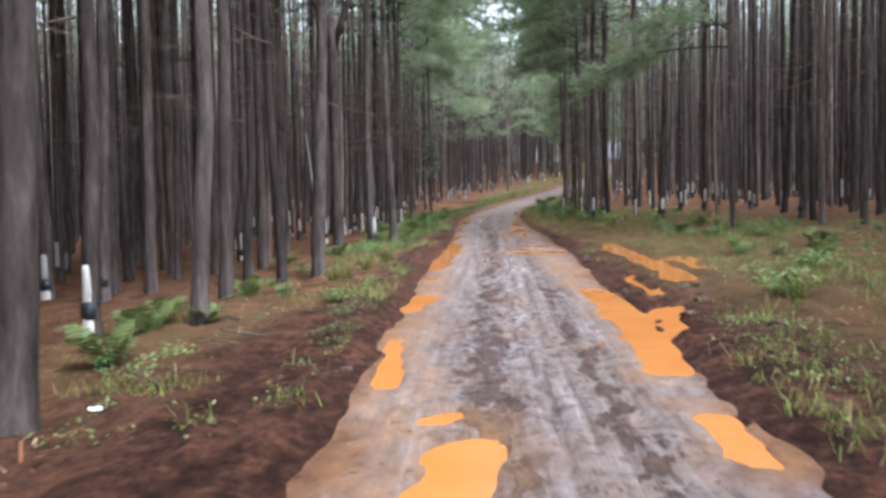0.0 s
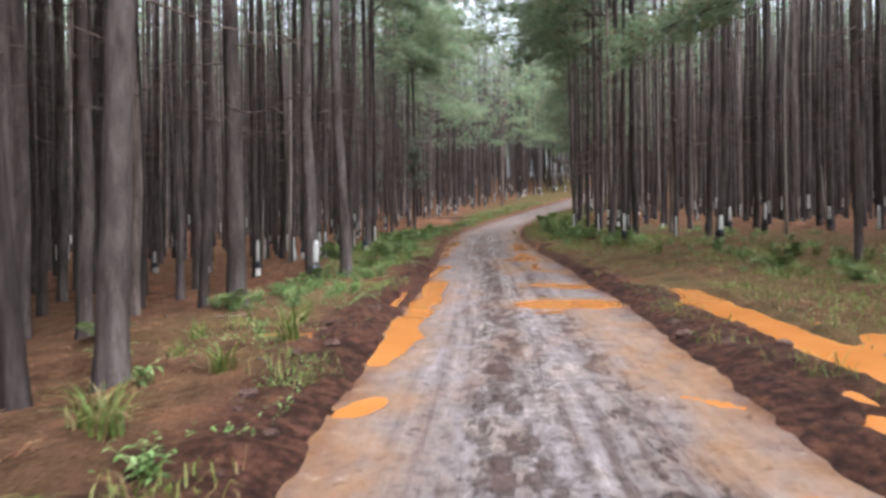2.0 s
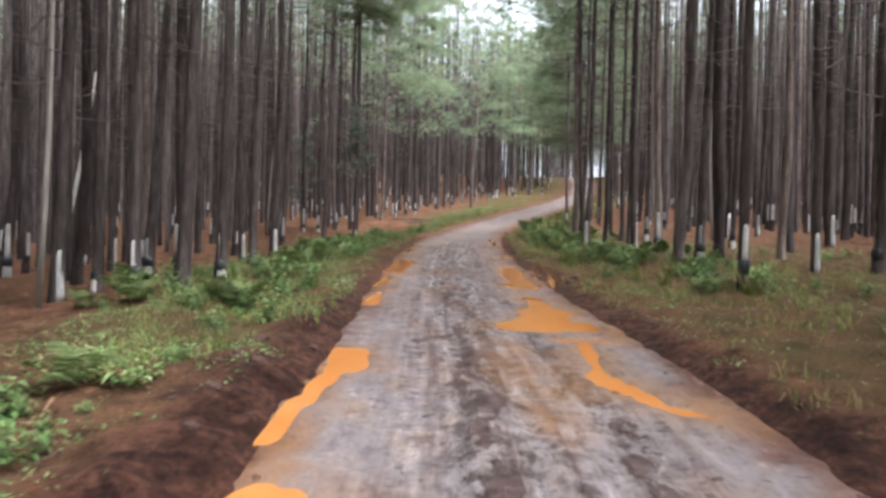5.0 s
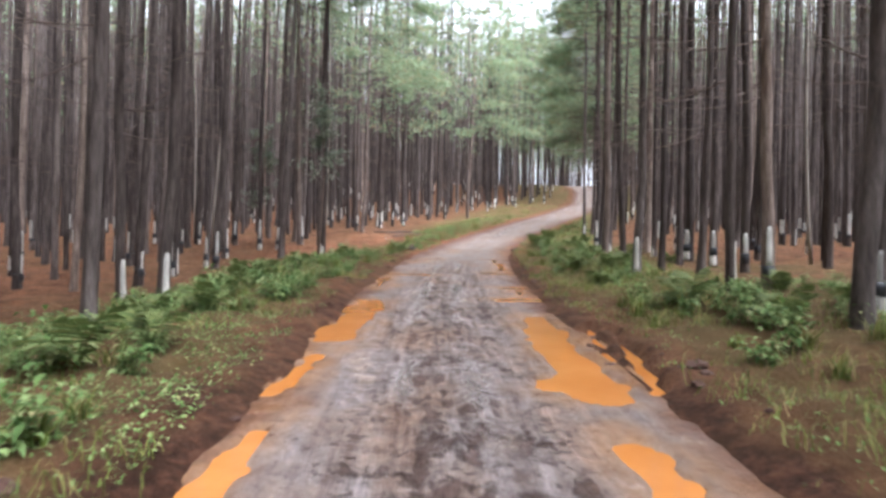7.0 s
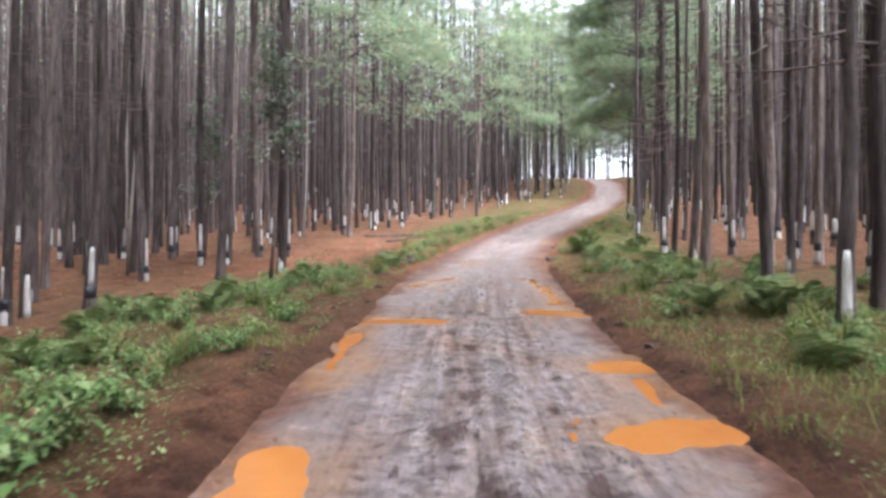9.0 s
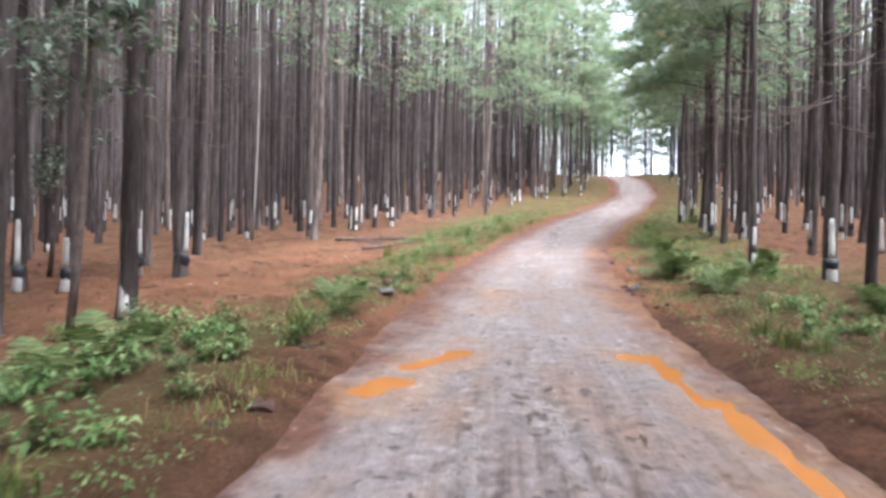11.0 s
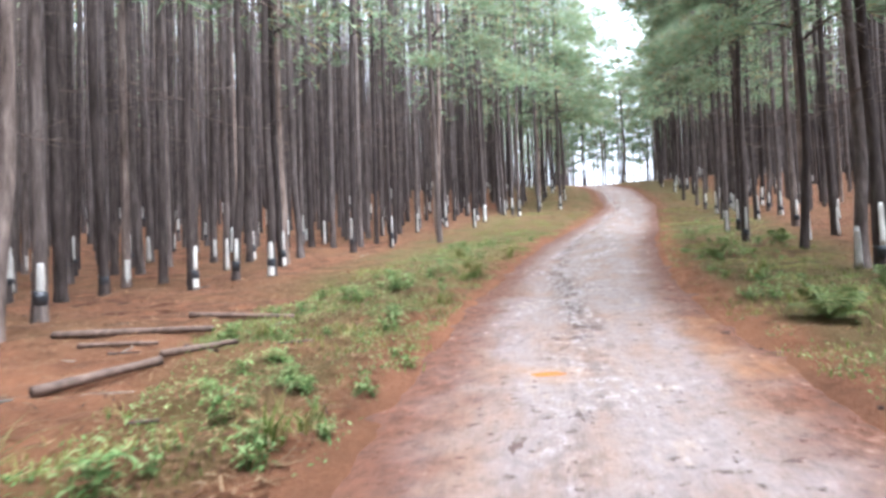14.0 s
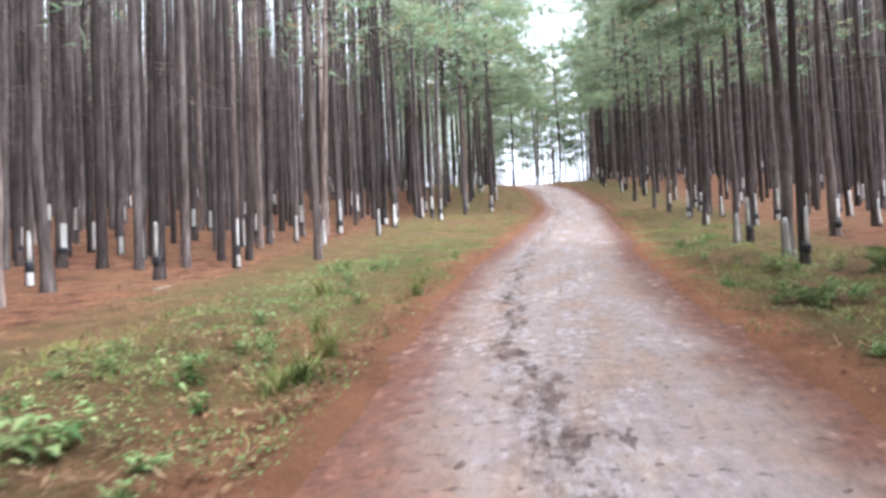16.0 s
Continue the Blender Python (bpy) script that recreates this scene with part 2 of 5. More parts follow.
def bark_material(name, joined):
    m, n, l, b = principled(name)
    g = noise_node(n, l, 9, 7, (1, 1, 0.16), rough=0.7)
    r = ramp(n, ((0.32, (0.055, 0.047, 0.044)), (0.55, (0.165, 0.146, 0.138)), (0.75, (0.3, 0.278, 0.268))))
    l.new(g.outputs[0], r.inputs[0])
    broad = noise_node(n, l, 0.9, 3, (1, 1, 0.35))
    rb = ramp(n, ((0.35, (0.6, 0.56, 0.55)), (0.7, (1.3, 1.3, 1.32))))
    l.new(broad.outputs[0], rb.inputs[0])
    col = mix(n, l, 1.0, r.outputs[0], rb.outputs[0], "MULTIPLY")
    if joined:
        pick = n.new("ShaderNodeNewGeometry").outputs["Random Per Island"]
    else:
        pick = n.new("ShaderNodeObjectInfo").outputs["Random"]
    rv = ramp(n, ((0.0, (0.55, 0.5, 0.48)), (0.45, (0.95, 0.88, 0.84)), (0.8, (1.3, 1.25, 1.22)), (0.93, (1.6, 1.5, 1.42)), (1.0, (2.9, 2.6, 2.3))))
    l.new(pick, rv.inputs[0])
    col = mix(n, l, 1.0, col, rv.outputs[0], "MULTIPLY")
    col = mix(n, l, 1.0, col, (0.62, 0.6, 0.585), "MULTIPLY")
    l.new(col, b.inputs["Base Color"])
    b.inputs["Roughness"].default_value = 0.9
    b.inputs["Specular IOR Level"].default_value = 0.15
    bump(n, l, g.outputs[0], 0.9, 0.03, b)
    return m


def leaf_material(name, stops, through=0.35, rough=0.55, island=True):
    m, n, l, b = principled(name)
    pick = n.new("ShaderNodeNewGeometry").outputs["Random Per Island"]
    r = ramp(n, stops)
    l.new(pick, r.inputs[0])
    broad = noise_node(n, l, 0.6, 3)
    rb = ramp(n, ((0.3, (0.65, 0.65, 0.65)), (0.7, (1.35, 1.35, 1.3))))
    l.new(broad.outputs[0], rb.inputs[0])
    col = mix(n, l, 1.0, r.outputs[0], rb.outputs[0], "MULTIPLY")
    l.new(col, b.inputs["Base Color"])
    b.inputs["Roughness"].default_value = rough
    b.inputs["Specular IOR Level"].default_value = 0.25
    tr = n.new("ShaderNodeBsdfTranslucent")
    l.new(col, tr.inputs["Color"])
    ms = n.new("ShaderNodeMixShader")
    ms.inputs[0].default_value = through
    l.new(b.outputs[0], ms.inputs[1])
    l.new(tr.outputs[0], ms.inputs[2])
    l.new(ms.outputs[0], n["Material Output"].inputs["Surface"])
    return m


def land_material():
    m, n, l, b = principled("needle_litter")
    fine = noise_node(n, l, 26, 8, rough=0.75)
    mid = noise_node(n, l, 2.2, 5)
    broad = noise_node(n, l, 0.35, 3)
    litter = ramp(n, ((0.3, (0.05, 0.0199, 0.0115)), (0.5, (0.149, 0.0667, 0.0356)), (0.72, (0.25, 0.15, 0.0943))))
    l.new(fine.outputs[0], litter.inputs[0])
    tone = ramp(n, ((0.34, (0.42, 0.36, 0.33)), (0.48, (0.9, 0.88, 0.86)), (0.56, (1.1, 1.08, 1.05)), (0.7, (1.5, 1.4, 1.25))))
    l.new(mid.outputs[0], tone.inputs[0])
    col = mix(n, l, 1.0, litter.outputs[0], tone.outputs[0], "MULTIPLY")
    dry = ramp(n, ((0.42, (0, 0, 0)), (0.62, (1, 1, 1))))
    l.new(broad.outputs[0], dry.inputs[0])
    straw = mix(n, l, fine.outputs[0], (0.0765, 0.0389, 0.0166), (0.204, 0.121, 0.0594))
    half = n.new("ShaderNodeMath")
    half.operation, half.inputs[1].default_value = "MULTIPLY", 0.6
    l.new(dry.outputs[0], half.inputs[0])
    col = mix(n, l, half.outputs[0], col, straw)
    # brighter litter tone: the open sky's light put into the colour
    open_tone = mix(n, l, fine.outputs[0], (0.15, 0.062, 0.031), (0.42, 0.19, 0.1))
    col = mix(n, l, attribute(n, "open_tone"), col, open_tone)
    turf = mix(n, l, fine.outputs[0], (0.0382, 0.0408, 0.0127), (0.138, 0.133, 0.0459))
    col = mix(n, l, attribute(n, "turf"), col, turf)
    crumbs = noise_node(n, l, 8, 6, rough=0.7)
    torn = ramp(n, ((0.36, (0.0219, 0.00944, 0.00661)), (0.5, (0.0659, 0.028, 0.018)), (0.64, (0.131, 0.0586, 0.0372))))
    l.new(crumbs.outputs[0], torn.inputs[0])
    mud = mix(n, l, 1.0, torn.outputs[0], tone.outputs[0], "MULTIPLY")
    mudf = attribute(n, "mud")
    col = mix(n, l, mudf, col, mud)
    l.new(col, b.inputs["Base Color"])
    rr = n.new("ShaderNodeMapRange")
    rr.inputs["To Min"].default_value, rr.inputs["To Max"].default_value = 0.9, 0.68
    l.new(mudf, rr.inputs["Value"])
    l.new(rr.outputs[0], b.inputs["Roughness"])
    b.inputs["Specular IOR Level"].default_value = 0.12
    both = n.new("ShaderNodeMath")
    both.operation = "ADD"
    l.new(fine.outputs[0], both.inputs[0])
    l.new(crumbs.outputs[0], both.inputs[1])
    bump(n, l, both.outputs[0], 1.0, 0.06, b)
    return m


def road_material():
    m, n, l, b = principled("wet_clay_road")
    tc = n.new("ShaderNodeUVMap")
    tc.uv_map = "along"

    def streak(scale, sx, sy, detail=6, rough=0.65):
        mp = n.new("ShaderNodeMapping")
        mp.inputs["Scale"].default_value = (sx, sy, 1)
        t = n.new("ShaderNodeTexNoise")
        t.inputs["Scale"].default_value, t.inputs["Detail"].default_value, t.inputs["Roughness"].default_value = scale, detail, rough
        l.new(tc.outputs[0], mp.inputs[0])
        l.new(mp.outputs[0], t.inputs["Vector"])
        return t.outputs[0]

    def join(kind, p, q):
        k = n.new("ShaderNodeMath")
        k.operation = kind
        for sock, v in zip(k.inputs, (p, q)):
            if isinstance(v, bpy.types.NodeSocket):
                l.new(v, sock)
            else:
                sock.default_value = v
        return k.outputs[0]

    def spread(v, gain):
        return join("ADD", join("MULTIPLY", join("SUBTRACT", v, 0.5), gain), 0.5)

    fine, broad = streak(24, 1, 0.8), streak(0.9, 1.3, 0.6, 5)
    bands = streak(1.0, 7.5, 0.3, 6, 0.66)
    breaks = streak(6.5, 1.0, 0.75, 7, 0.7)
    lobes = streak(2.6, 1.5, 0.7, 6, 0.62)
    spots = streak(7.5, 0.8, 1.25, 3, 0.5)
    worn = attribute(n, "worn")
    churn = attribute(n, "churn")
    clay = ramp(n, ((0.34, (0.214, 0.155, 0.125)), (0.46, (0.201, 0.164, 0.148)), (0.56, (0.208, 0.183, 0.181)), (0.68, (0.266, 0.214, 0.178))))
    l.new(broad, clay.inputs[0])
    grit = ramp(n, ((0.3, (0.82, 0.81, 0.8)), (0.7, (1.12, 1.12, 1.12))))
    l.new(fine, grit.inputs[0])
    col = mix(n, l, 1.0, clay.outputs[0], grit.outputs[0], "MULTIPLY")
    # streaks drawn out by wheels, and clay torn up across them
    drawn = ramp(n, ((0.36, (0.55, 0.48, 0.46)), (0.47, (0.95, 0.92, 0.91)), (0.56, (1.1, 1.1, 1.1)), (0.66, (1.45, 1.45, 1.46))))
    l.new(bands, drawn.inputs[0])
    col = mix(n, l, join("MULTIPLY", worn, 0.95), col, mix(n, l, 1.0, col, drawn.outputs[0], "MULTIPLY"))
    # torn clay: low spots darker, high spots paler, relief shade put into the colour
    broken = ramp(n, ((0.4, (0.55, 0.5, 0.47)), (0.48, (1.0, 1.0, 1.0)), (0.6, (1.28, 1.26, 1.25))))
    l.new(breaks, broken.inputs[0])
    col = mix(n, l, join("ADD", join("MULTIPLY", worn, 0.6), 0.22), col, mix(n, l, 1.0, col, broken.outputs[0], "MULTIPLY"))
    # ribs pressed across the wheel tracks by tyre lugs, their hollows' shade put into the colour
    ribs = ramp(n, ((0.36, (0.62, 0.57, 0.55)), (0.5, (1.0, 1.0, 1.0)), (0.62, (1.3, 1.28, 1.27))))
    lugs = streak(5.5, 0.42, 1.5, 4, 0.55)
    l.new(lugs, ribs.inputs[0])
    col = mix(n, l, join("MULTIPLY", attribute(n, "tread"), 0.9), col, mix(n, l, 1.0, col, ribs.outputs[0], "MULTIPLY"))
    # small dark lumps pressed into the clay
    speck = ramp(n, ((0.64, (0, 0, 0)), (0.69, (1, 1, 1))))
    l.new(join("ADD", spots, join("MULTIPLY", churn, 0.16)), speck.inputs[0])
    col = mix(n, l, join("MULTIPLY", speck.outputs[0], 0.75), col, (0.072, 0.051, 0.045))
    # lobes of churned brown mud lying on the clay
    mixed = join("ADD", join("MULTIPLY", spread(lobes, 2.2), 0.62), join("ADD", join("MULTIPLY", bands, 0.13), join("MULTIPLY", spread(breaks, 1.6), 0.25)))
    edge = ramp(n, ((0.76, (0, 0, 0)), (0.81, (1, 1, 1))))
    l.new(join("ADD", churn, mixed), edge.inputs[0])
    dark = mix(n, l, spread(breaks, 2.0), (0.045, 0.027, 0.0228), (0.12, 0.081, 0.0708))
    col = mix(n, l, join("MULTIPLY", edge.outputs[0], 0.85), col, dark)
    # pale tone along the ruts: sky glints on wet clay, put into the colour
    glint_mask = ramp(n, ((0.7, (0,) * 3), (0.82, (1,) * 3)))
    l.new(join("ADD", attribute(n, "film"), join("MULTIPLY", spread(breaks, 2.0), 0.9)), glint_mask.inputs[0])
    glint_tone = mix(n, l, fine, (0.216, 0.177, 0.162), (0.324, 0.279, 0.264))
    col = mix(n, l, join("MULTIPLY", glint_mask.outputs[0], 0.6), col, glint_tone)
    # red-brown mud at the edges
    mud = mix(n, l, spread(breaks, 2.2), (0.027, 0.0114, 0.0072), (0.162, 0.069, 0.0396))
    col = mix(n, l, attribute(n, "verge"), col, mud)
    # orange silt where water stood
    silt = mix(n, l, fine, (0.24, 0.12, 0.048), (0.336, 0.192, 0.09))
    stain = ramp(n, ((0.35, (0.3,) * 3), (0.62, (1,) * 3)))
    l.new(lobes, stain.inputs[0])
    col = mix(n, l, join("MULTIPLY", attribute(n, "silt"), stain.outputs[0]), col, silt)
    # whole road colour multiplied: darker at the start, paler farther up
    upper_tone = mix(n, l, attribute(n, "upper_tone"), (0.86, 0.82, 0.8), (1.22, 1.13, 1.06))
    col = mix(n, l, 1.0, col, upper_tone, "MULTIPLY")
    l.new(col, b.inputs["Base Color"])
    # water lying in the ruts in broken patches
    shine = join("ADD", attribute(n, "film"), join("ADD", join("MULTIPLY", spread(breaks, 1.5), 0.55), join("MULTIPLY", broad, 0.45)))
    rough = ramp(n, ((0.6, (0.62,) * 3), (0.72, (0.28,) * 3), (0.8, (0.07,) * 3)))
    l.new(shine, rough.inputs[0])
    l.new(rough.outputs[0], b.inputs["Roughness"])
    spec = n.new("ShaderNodeMapRange")
    spec.inputs["From Min"].default_value, spec.inputs["From Max"].default_value = 0.6, 0.8
    spec.inputs["To Min"].default_value, spec.inputs["To Max"].default_value = 0.08, 1.0
    l.new(shine, spec.inputs["Value"])
    l.new(spec.outputs[0], b.inputs["Specular IOR Level"])
    relief = join("ADD", join("MULTIPLY", join("ADD", join("MULTIPLY", bands, 0.5), breaks), join("ADD", worn, 0.3)), join("MULTIPLY", fine, 0.2))
    relief = join("ADD", relief, join("ADD", join("MULTIPLY", edge.outputs[0], 0.5), join("MULTIPLY", speck.outputs[0], 0.5)))
    relief = join("ADD", relief, join("MULTIPLY", join("MULTIPLY", lugs, attribute(n, "tread")), 1.2))
    bump(n, l, relief, 1.0, 0.045, b)
    return m


def water_material():
    m, n, l, b = principled("clay_water")
    g = noise_node(n, l, 1.4, 3)
    r = ramp(n, ((0.3, (0.37, 0.134, 0.029)), (0.7, (0.43, 0.168, 0.043))))
    l.new(g.outputs[0], r.inputs[0])
    l.new(r.outputs[0], b.inputs["Base Color"])
    b.inputs["Roughness"].default_value = 0.1
    b.inputs["Specular IOR Level"].default_value = 0.3
    b.inputs["IOR"].default_value = 1.33
    fine = noise_node(n, l, 14, 2)
    bump(n, l, fine.outputs[0], 0.03, 0.01, b)
    return m


BARK, BARK_FAR = bark_material("pine_bark", False), bark_material("pine_bark_far", True)
NEEDLE = leaf_material("pine_needles", ((0.0, (0.132, 0.184, 0.0946)), (0.5, (0.222, 0.304, 0.178)), (0.8, (0.332, 0.4, 0.262)), (0.88, (0.34, 0.266, 0.142)), (1.0, (0.34, 0.207, 0.111))), 0.5)
FACE = plain("tapped_wood", (0.26, 0.235, 0.2), (0.66, 0.63, 0.58), 9, 0.7, (3, 3, 0.4), 0.3, 0.006, 0.3)
BAG = plain("dark_plastic", (0.012, 0.012, 0.014), (0.035, 0.035, 0.04), 12, 0.35, strength=0.5)
DEADWOOD = plain("dead_wood", (0.054, 0.0348, 0.027), (0.156, 0.108, 0.084), 14, 0.85, (0.6, 0.6, 0.6), 0.5, 0.01)
PALEWOOD = plain("barkless_wood", (0.21, 0.174, 0.141), (0.38, 0.329, 0.273), 8, 0.7, (1, 0.94, 0.176), 0.4, 0.01)
STONE = plain("stone", (0.12, 0.102, 0.09), (0.252, 0.228, 0.204), 9, 0.8, strength=0.5)
LAND, ROAD, WATER = land_material(), road_material(), water_material()
GRASS = leaf_material("grass", ((0.0, (0.0935, 0.129, 0.0263)), (0.45, (0.176, 0.223, 0.0498)), (0.75, (0.269, 0.252, 0.0821)), (1.0, (0.328, 0.235, 0.117))), 0.35)
FERN = leaf_material("fern", ((0.0, (0.082, 0.115, 0.0356)), (0.6, (0.151, 0.197, 0.0624)), (1.0, (0.232, 0.246, 0.0892))), 0.3, 0.6)
WEED = leaf_material("broad_leaves", ((0.0, (0.0688, 0.124, 0.0344)), (0.5, (0.158, 0.255, 0.0757)), (0.9, (0.31, 0.393, 0.165)), (1.0, (0.358, 0.324, 0.151))), 0.35, 0.6)
SHRUB = leaf_material("shrub_leaves", ((0.0, (0.0739, 0.104, 0.0627)), (0.6, (0.162, 0.196, 0.137)), (1.0, (0.337, 0.349, 0.274))), 0.3, 0.4)
STRAW = leaf_material("fallen_needles", ((0.0, (0.06, 0.024, 0.012)), (0.55, (0.192, 0.084, 0.039)), (1.0, (0.33, 0.216, 0.12))), 0.1, 0.8)
PAPER = plain("paper_scrap", (0.6, 0.58, 0.55), (0.85, 0.84, 0.82), 20, 0.6)


# ---- mesh tools ----
def mesh_of(name, verts, faces, mats, index=None, smooth=False):
    """A mesh from numpy arrays; faces all have the same number of corners."""
    me = bpy.data.meshes.new(name)
    verts, faces = np.asarray(verts, np.float32), np.asarray(faces, np.int32)
    k = faces.shape[1]
    me.vertices.add(len(verts))
    me.vertices.foreach_set("co", verts.ravel())
    me.loops.add(faces.size)
    me.loops.foreach_set("vertex_index", faces.ravel())
    me.polygons.add(len(faces))
    me.polygons.foreach_set("loop_start", np.arange(0, faces.size, k, dtype=np.int32))
    me.polygons.foreach_set("loop_total", np.full(len(faces), k, np.int32))
    for m in mats:
        me.materials.append(m)
    if index is not None:
        me.polygons.foreach_set("material_index", np.asarray(index, np.int32))
    if smooth:
        me.polygons.foreach_set("use_smooth", np.ones(len(faces), bool))
    me.update(calc_edges=True)
    return me


def joined(pieces):
    """Pieces of (verts, faces) with equal corner counts as one pair."""
    vs, fs, at = [], [], 0
    for v, f in pieces:
        vs.append(v)
        fs.append(f + at)
        at += len(v)
    return np.concatenate(vs), np.concatenate(fs)


def tube(path, radii, sides=6, caps=True, wob=0.0, rng=None):
    """A closed round bar along a path, as quads."""
    path, radii = np.asarray(path, float), np.asarray(radii, float)
    d = np.gradient(path, axis=0)
    d /= np.linalg.norm(d, axis=1, keepdims=True)
    ref = np.array([0, 0, 1.0]) if abs(d[0][2]) < 0.8 else np.array([1.0, 0, 0])
    s = np.cross(d, ref)
    s /= np.linalg.norm(s, axis=1, keepdims=True)
    t = np.cross(d, s)
    a = np.linspace(0, 2 * np.pi, sides, endpoint=False)
    r = radii[:, None] * (1 + (wob * (rng.random((len(path), sides)) - 0.5) if wob else 0))
    v = path[:, None] + r[..., None] * (np.cos(a)[None, :, None] * s[:, None] + np.sin(a)[None, :, None] * t[:, None])
    v = v.reshape(-1, 3)
    n = len(path)
    i, j = np.meshgrid(np.arange(n - 1), np.arange(sides), indexing="ij")
    k = (j + 1) % sides
    f = np.stack([i * sides + j, i * sides + k, (i + 1) * sides + k, (i + 1) * sides + j], -1).reshape(-1, 4)
    if caps:
        ends = np.array([path[0], path[-1]])
        at = len(v)
        v = np.concatenate([v, ends])
        quads = []
        for q in range(0, sides, 2):
            a0, b0, c0 = q, (q + 1) % sides, (q + 2) % sides
            quads.append((at, c0, b0, a0))
            o = (n - 1) * sides
            quads.append((at + 1, o + a0, o + b0, o + c0))
        f = np.concatenate([f, np.array(quads)])
    return v, f


def part(name, me, parent, label="", at=None):
    ob = new(name, me)
    ob.parent = parent
    if at is not None:
        ob.matrix_basis = at
    return tagged(ob, label) if label else ob


# ---- land and road ----
def graded(parts):
    out = []
    for a, b, stepsize in parts:
        out.append(np.arange(a, b, stepsize))
    return np.unique(np.round(np.concatenate(out), 4))


def sheet(name, rows, cols, place, height, mat):
    """A sheet on rows along the road and columns across it."""
    yy, dd = np.meshgrid(rows, cols, indexing="ij")
    xx = place(dd, yy)
    zz = height(xx.ravel(), yy.ravel()).reshape(xx.shape)
    v = np.stack([xx, yy, zz], -1).reshape(-1, 3)
    nr, nc = xx.shape
    i, j = np.meshgrid(np.arange(nr - 1), np.arange(nc - 1), indexing="ij")
    a = i * nc + j
    f = np.stack([a, a + 1, a + nc + 1, a + nc], -1).reshape(-1, 4)
    return mesh_of(name, v, f, [mat], smooth=True), v, f


def give(me, name, values):
    at = me.attributes.new(name, "FLOAT", "POINT")
    at.data.foreach_set("value", np.asarray(values, np.float32))


def build_land():
    rows = graded(((-900, -60, 60), (-60, -6, 3), (-6, 2, 0.5), (2, 70, 0.17), (70, 110, 0.5), (110, 200, 3), (200, 1600, 80), (1600, 1601, 1)))
    inner = graded(((1.2, 4.4, 0.11), (4.4, 7, 0.2), (7, 16, 0.7), (16, 60, 3), (60, 200, 20), (200, 1500, 100), (1500, 1501, 1)))
    cols = np.concatenate([-inner[::-1], [-0.6, 0, 0.6], inner])
    me, v, f = sheet("ground", rows, cols, lambda d, y: centre(y) + d, land_z, LAND)
    x, y = v[:, 0], v[:, 1]
    e = outside(x, y)
    # left of the start the dark tone reaches up to 4 m over the litter
    reach = np.where(x < centre(y), np.interp(y, (0, 8, 12, 17, 32, 38, 58, 66), (4.0, 2.6, 1.2, 1.7, 1.0, 0.6, 0.6, 1.0)), np.interp(y, (0, 6, 20, 28, 60), (1.5, 2.2, 1.5, 0.6, 0.5)))
    mud = step(reach, reach * 0.3, e + 0.6 * (vnoise(x, y, 0.8, 21) - 0.5) + 0.3 * (vnoise(x, y, 0.2, 24) - 0.5)) * step(110, 80, y)
    side_y = np.where(x < centre(y), step(52, 40, y), step(70, 50, y))
    mud = mud * (0.12 + 0.48 * side_y + 0.4 * step(37, 28, y))
    give(me, "mud", mud)
    leftside = x < centre(y)
    # where the litter is painted brighter, as under open sky, past y 50
    mottle = 0.35 + 0.65 * vnoise(x, y, 0.8, 25)
    cleared = step(50, 56, y) * (step(70, 64, y) * step(8.5, 5.5, e) + 0.8 * step(64, 70, y) * step(100, 84, y) * step(2.6, 1.2, e))
    washed = step(50, 56, y) * step(96, 84, y) * step(1.5, 0.7, e)
    give(me, "open_tone", np.clip(np.where(leftside, cleared, washed) * mottle, 0, 1))
    reach = np.where(leftside, np.interp(y, (0, 10, 20, 34, 50, 54, 64, 70, 90), (4.5, 4.2, 3.4, 4.0, 3.8, 2.0, 2.6, 4.2, 7.5)), np.interp(y, (0, 12, 24, 40, 52, 60, 90), (7, 8, 11, 9, 5, 4.5, 6)))
    turf = step(0.6, 1.2, e) * step(reach + 0.8, reach - 0.5, e + 1.4 * (vnoise(x, y, 1.3, 22) - 0.5)) * (0.25 + 0.75 * vnoise(x, y, 0.9, 23))
    give(me, "turf", turf * (0.5 + 0.25 * step(50, 58, y) + 0.1 * step(75, 100, y)) * np.where(leftside, 0.4 + 0.6 * step(24, 30, y), 1.0))
    ob = new("ground", me)
    tagged(ob, "red-brown forest floor of fallen needles with mud and thin grass", "ground", kind="structure")


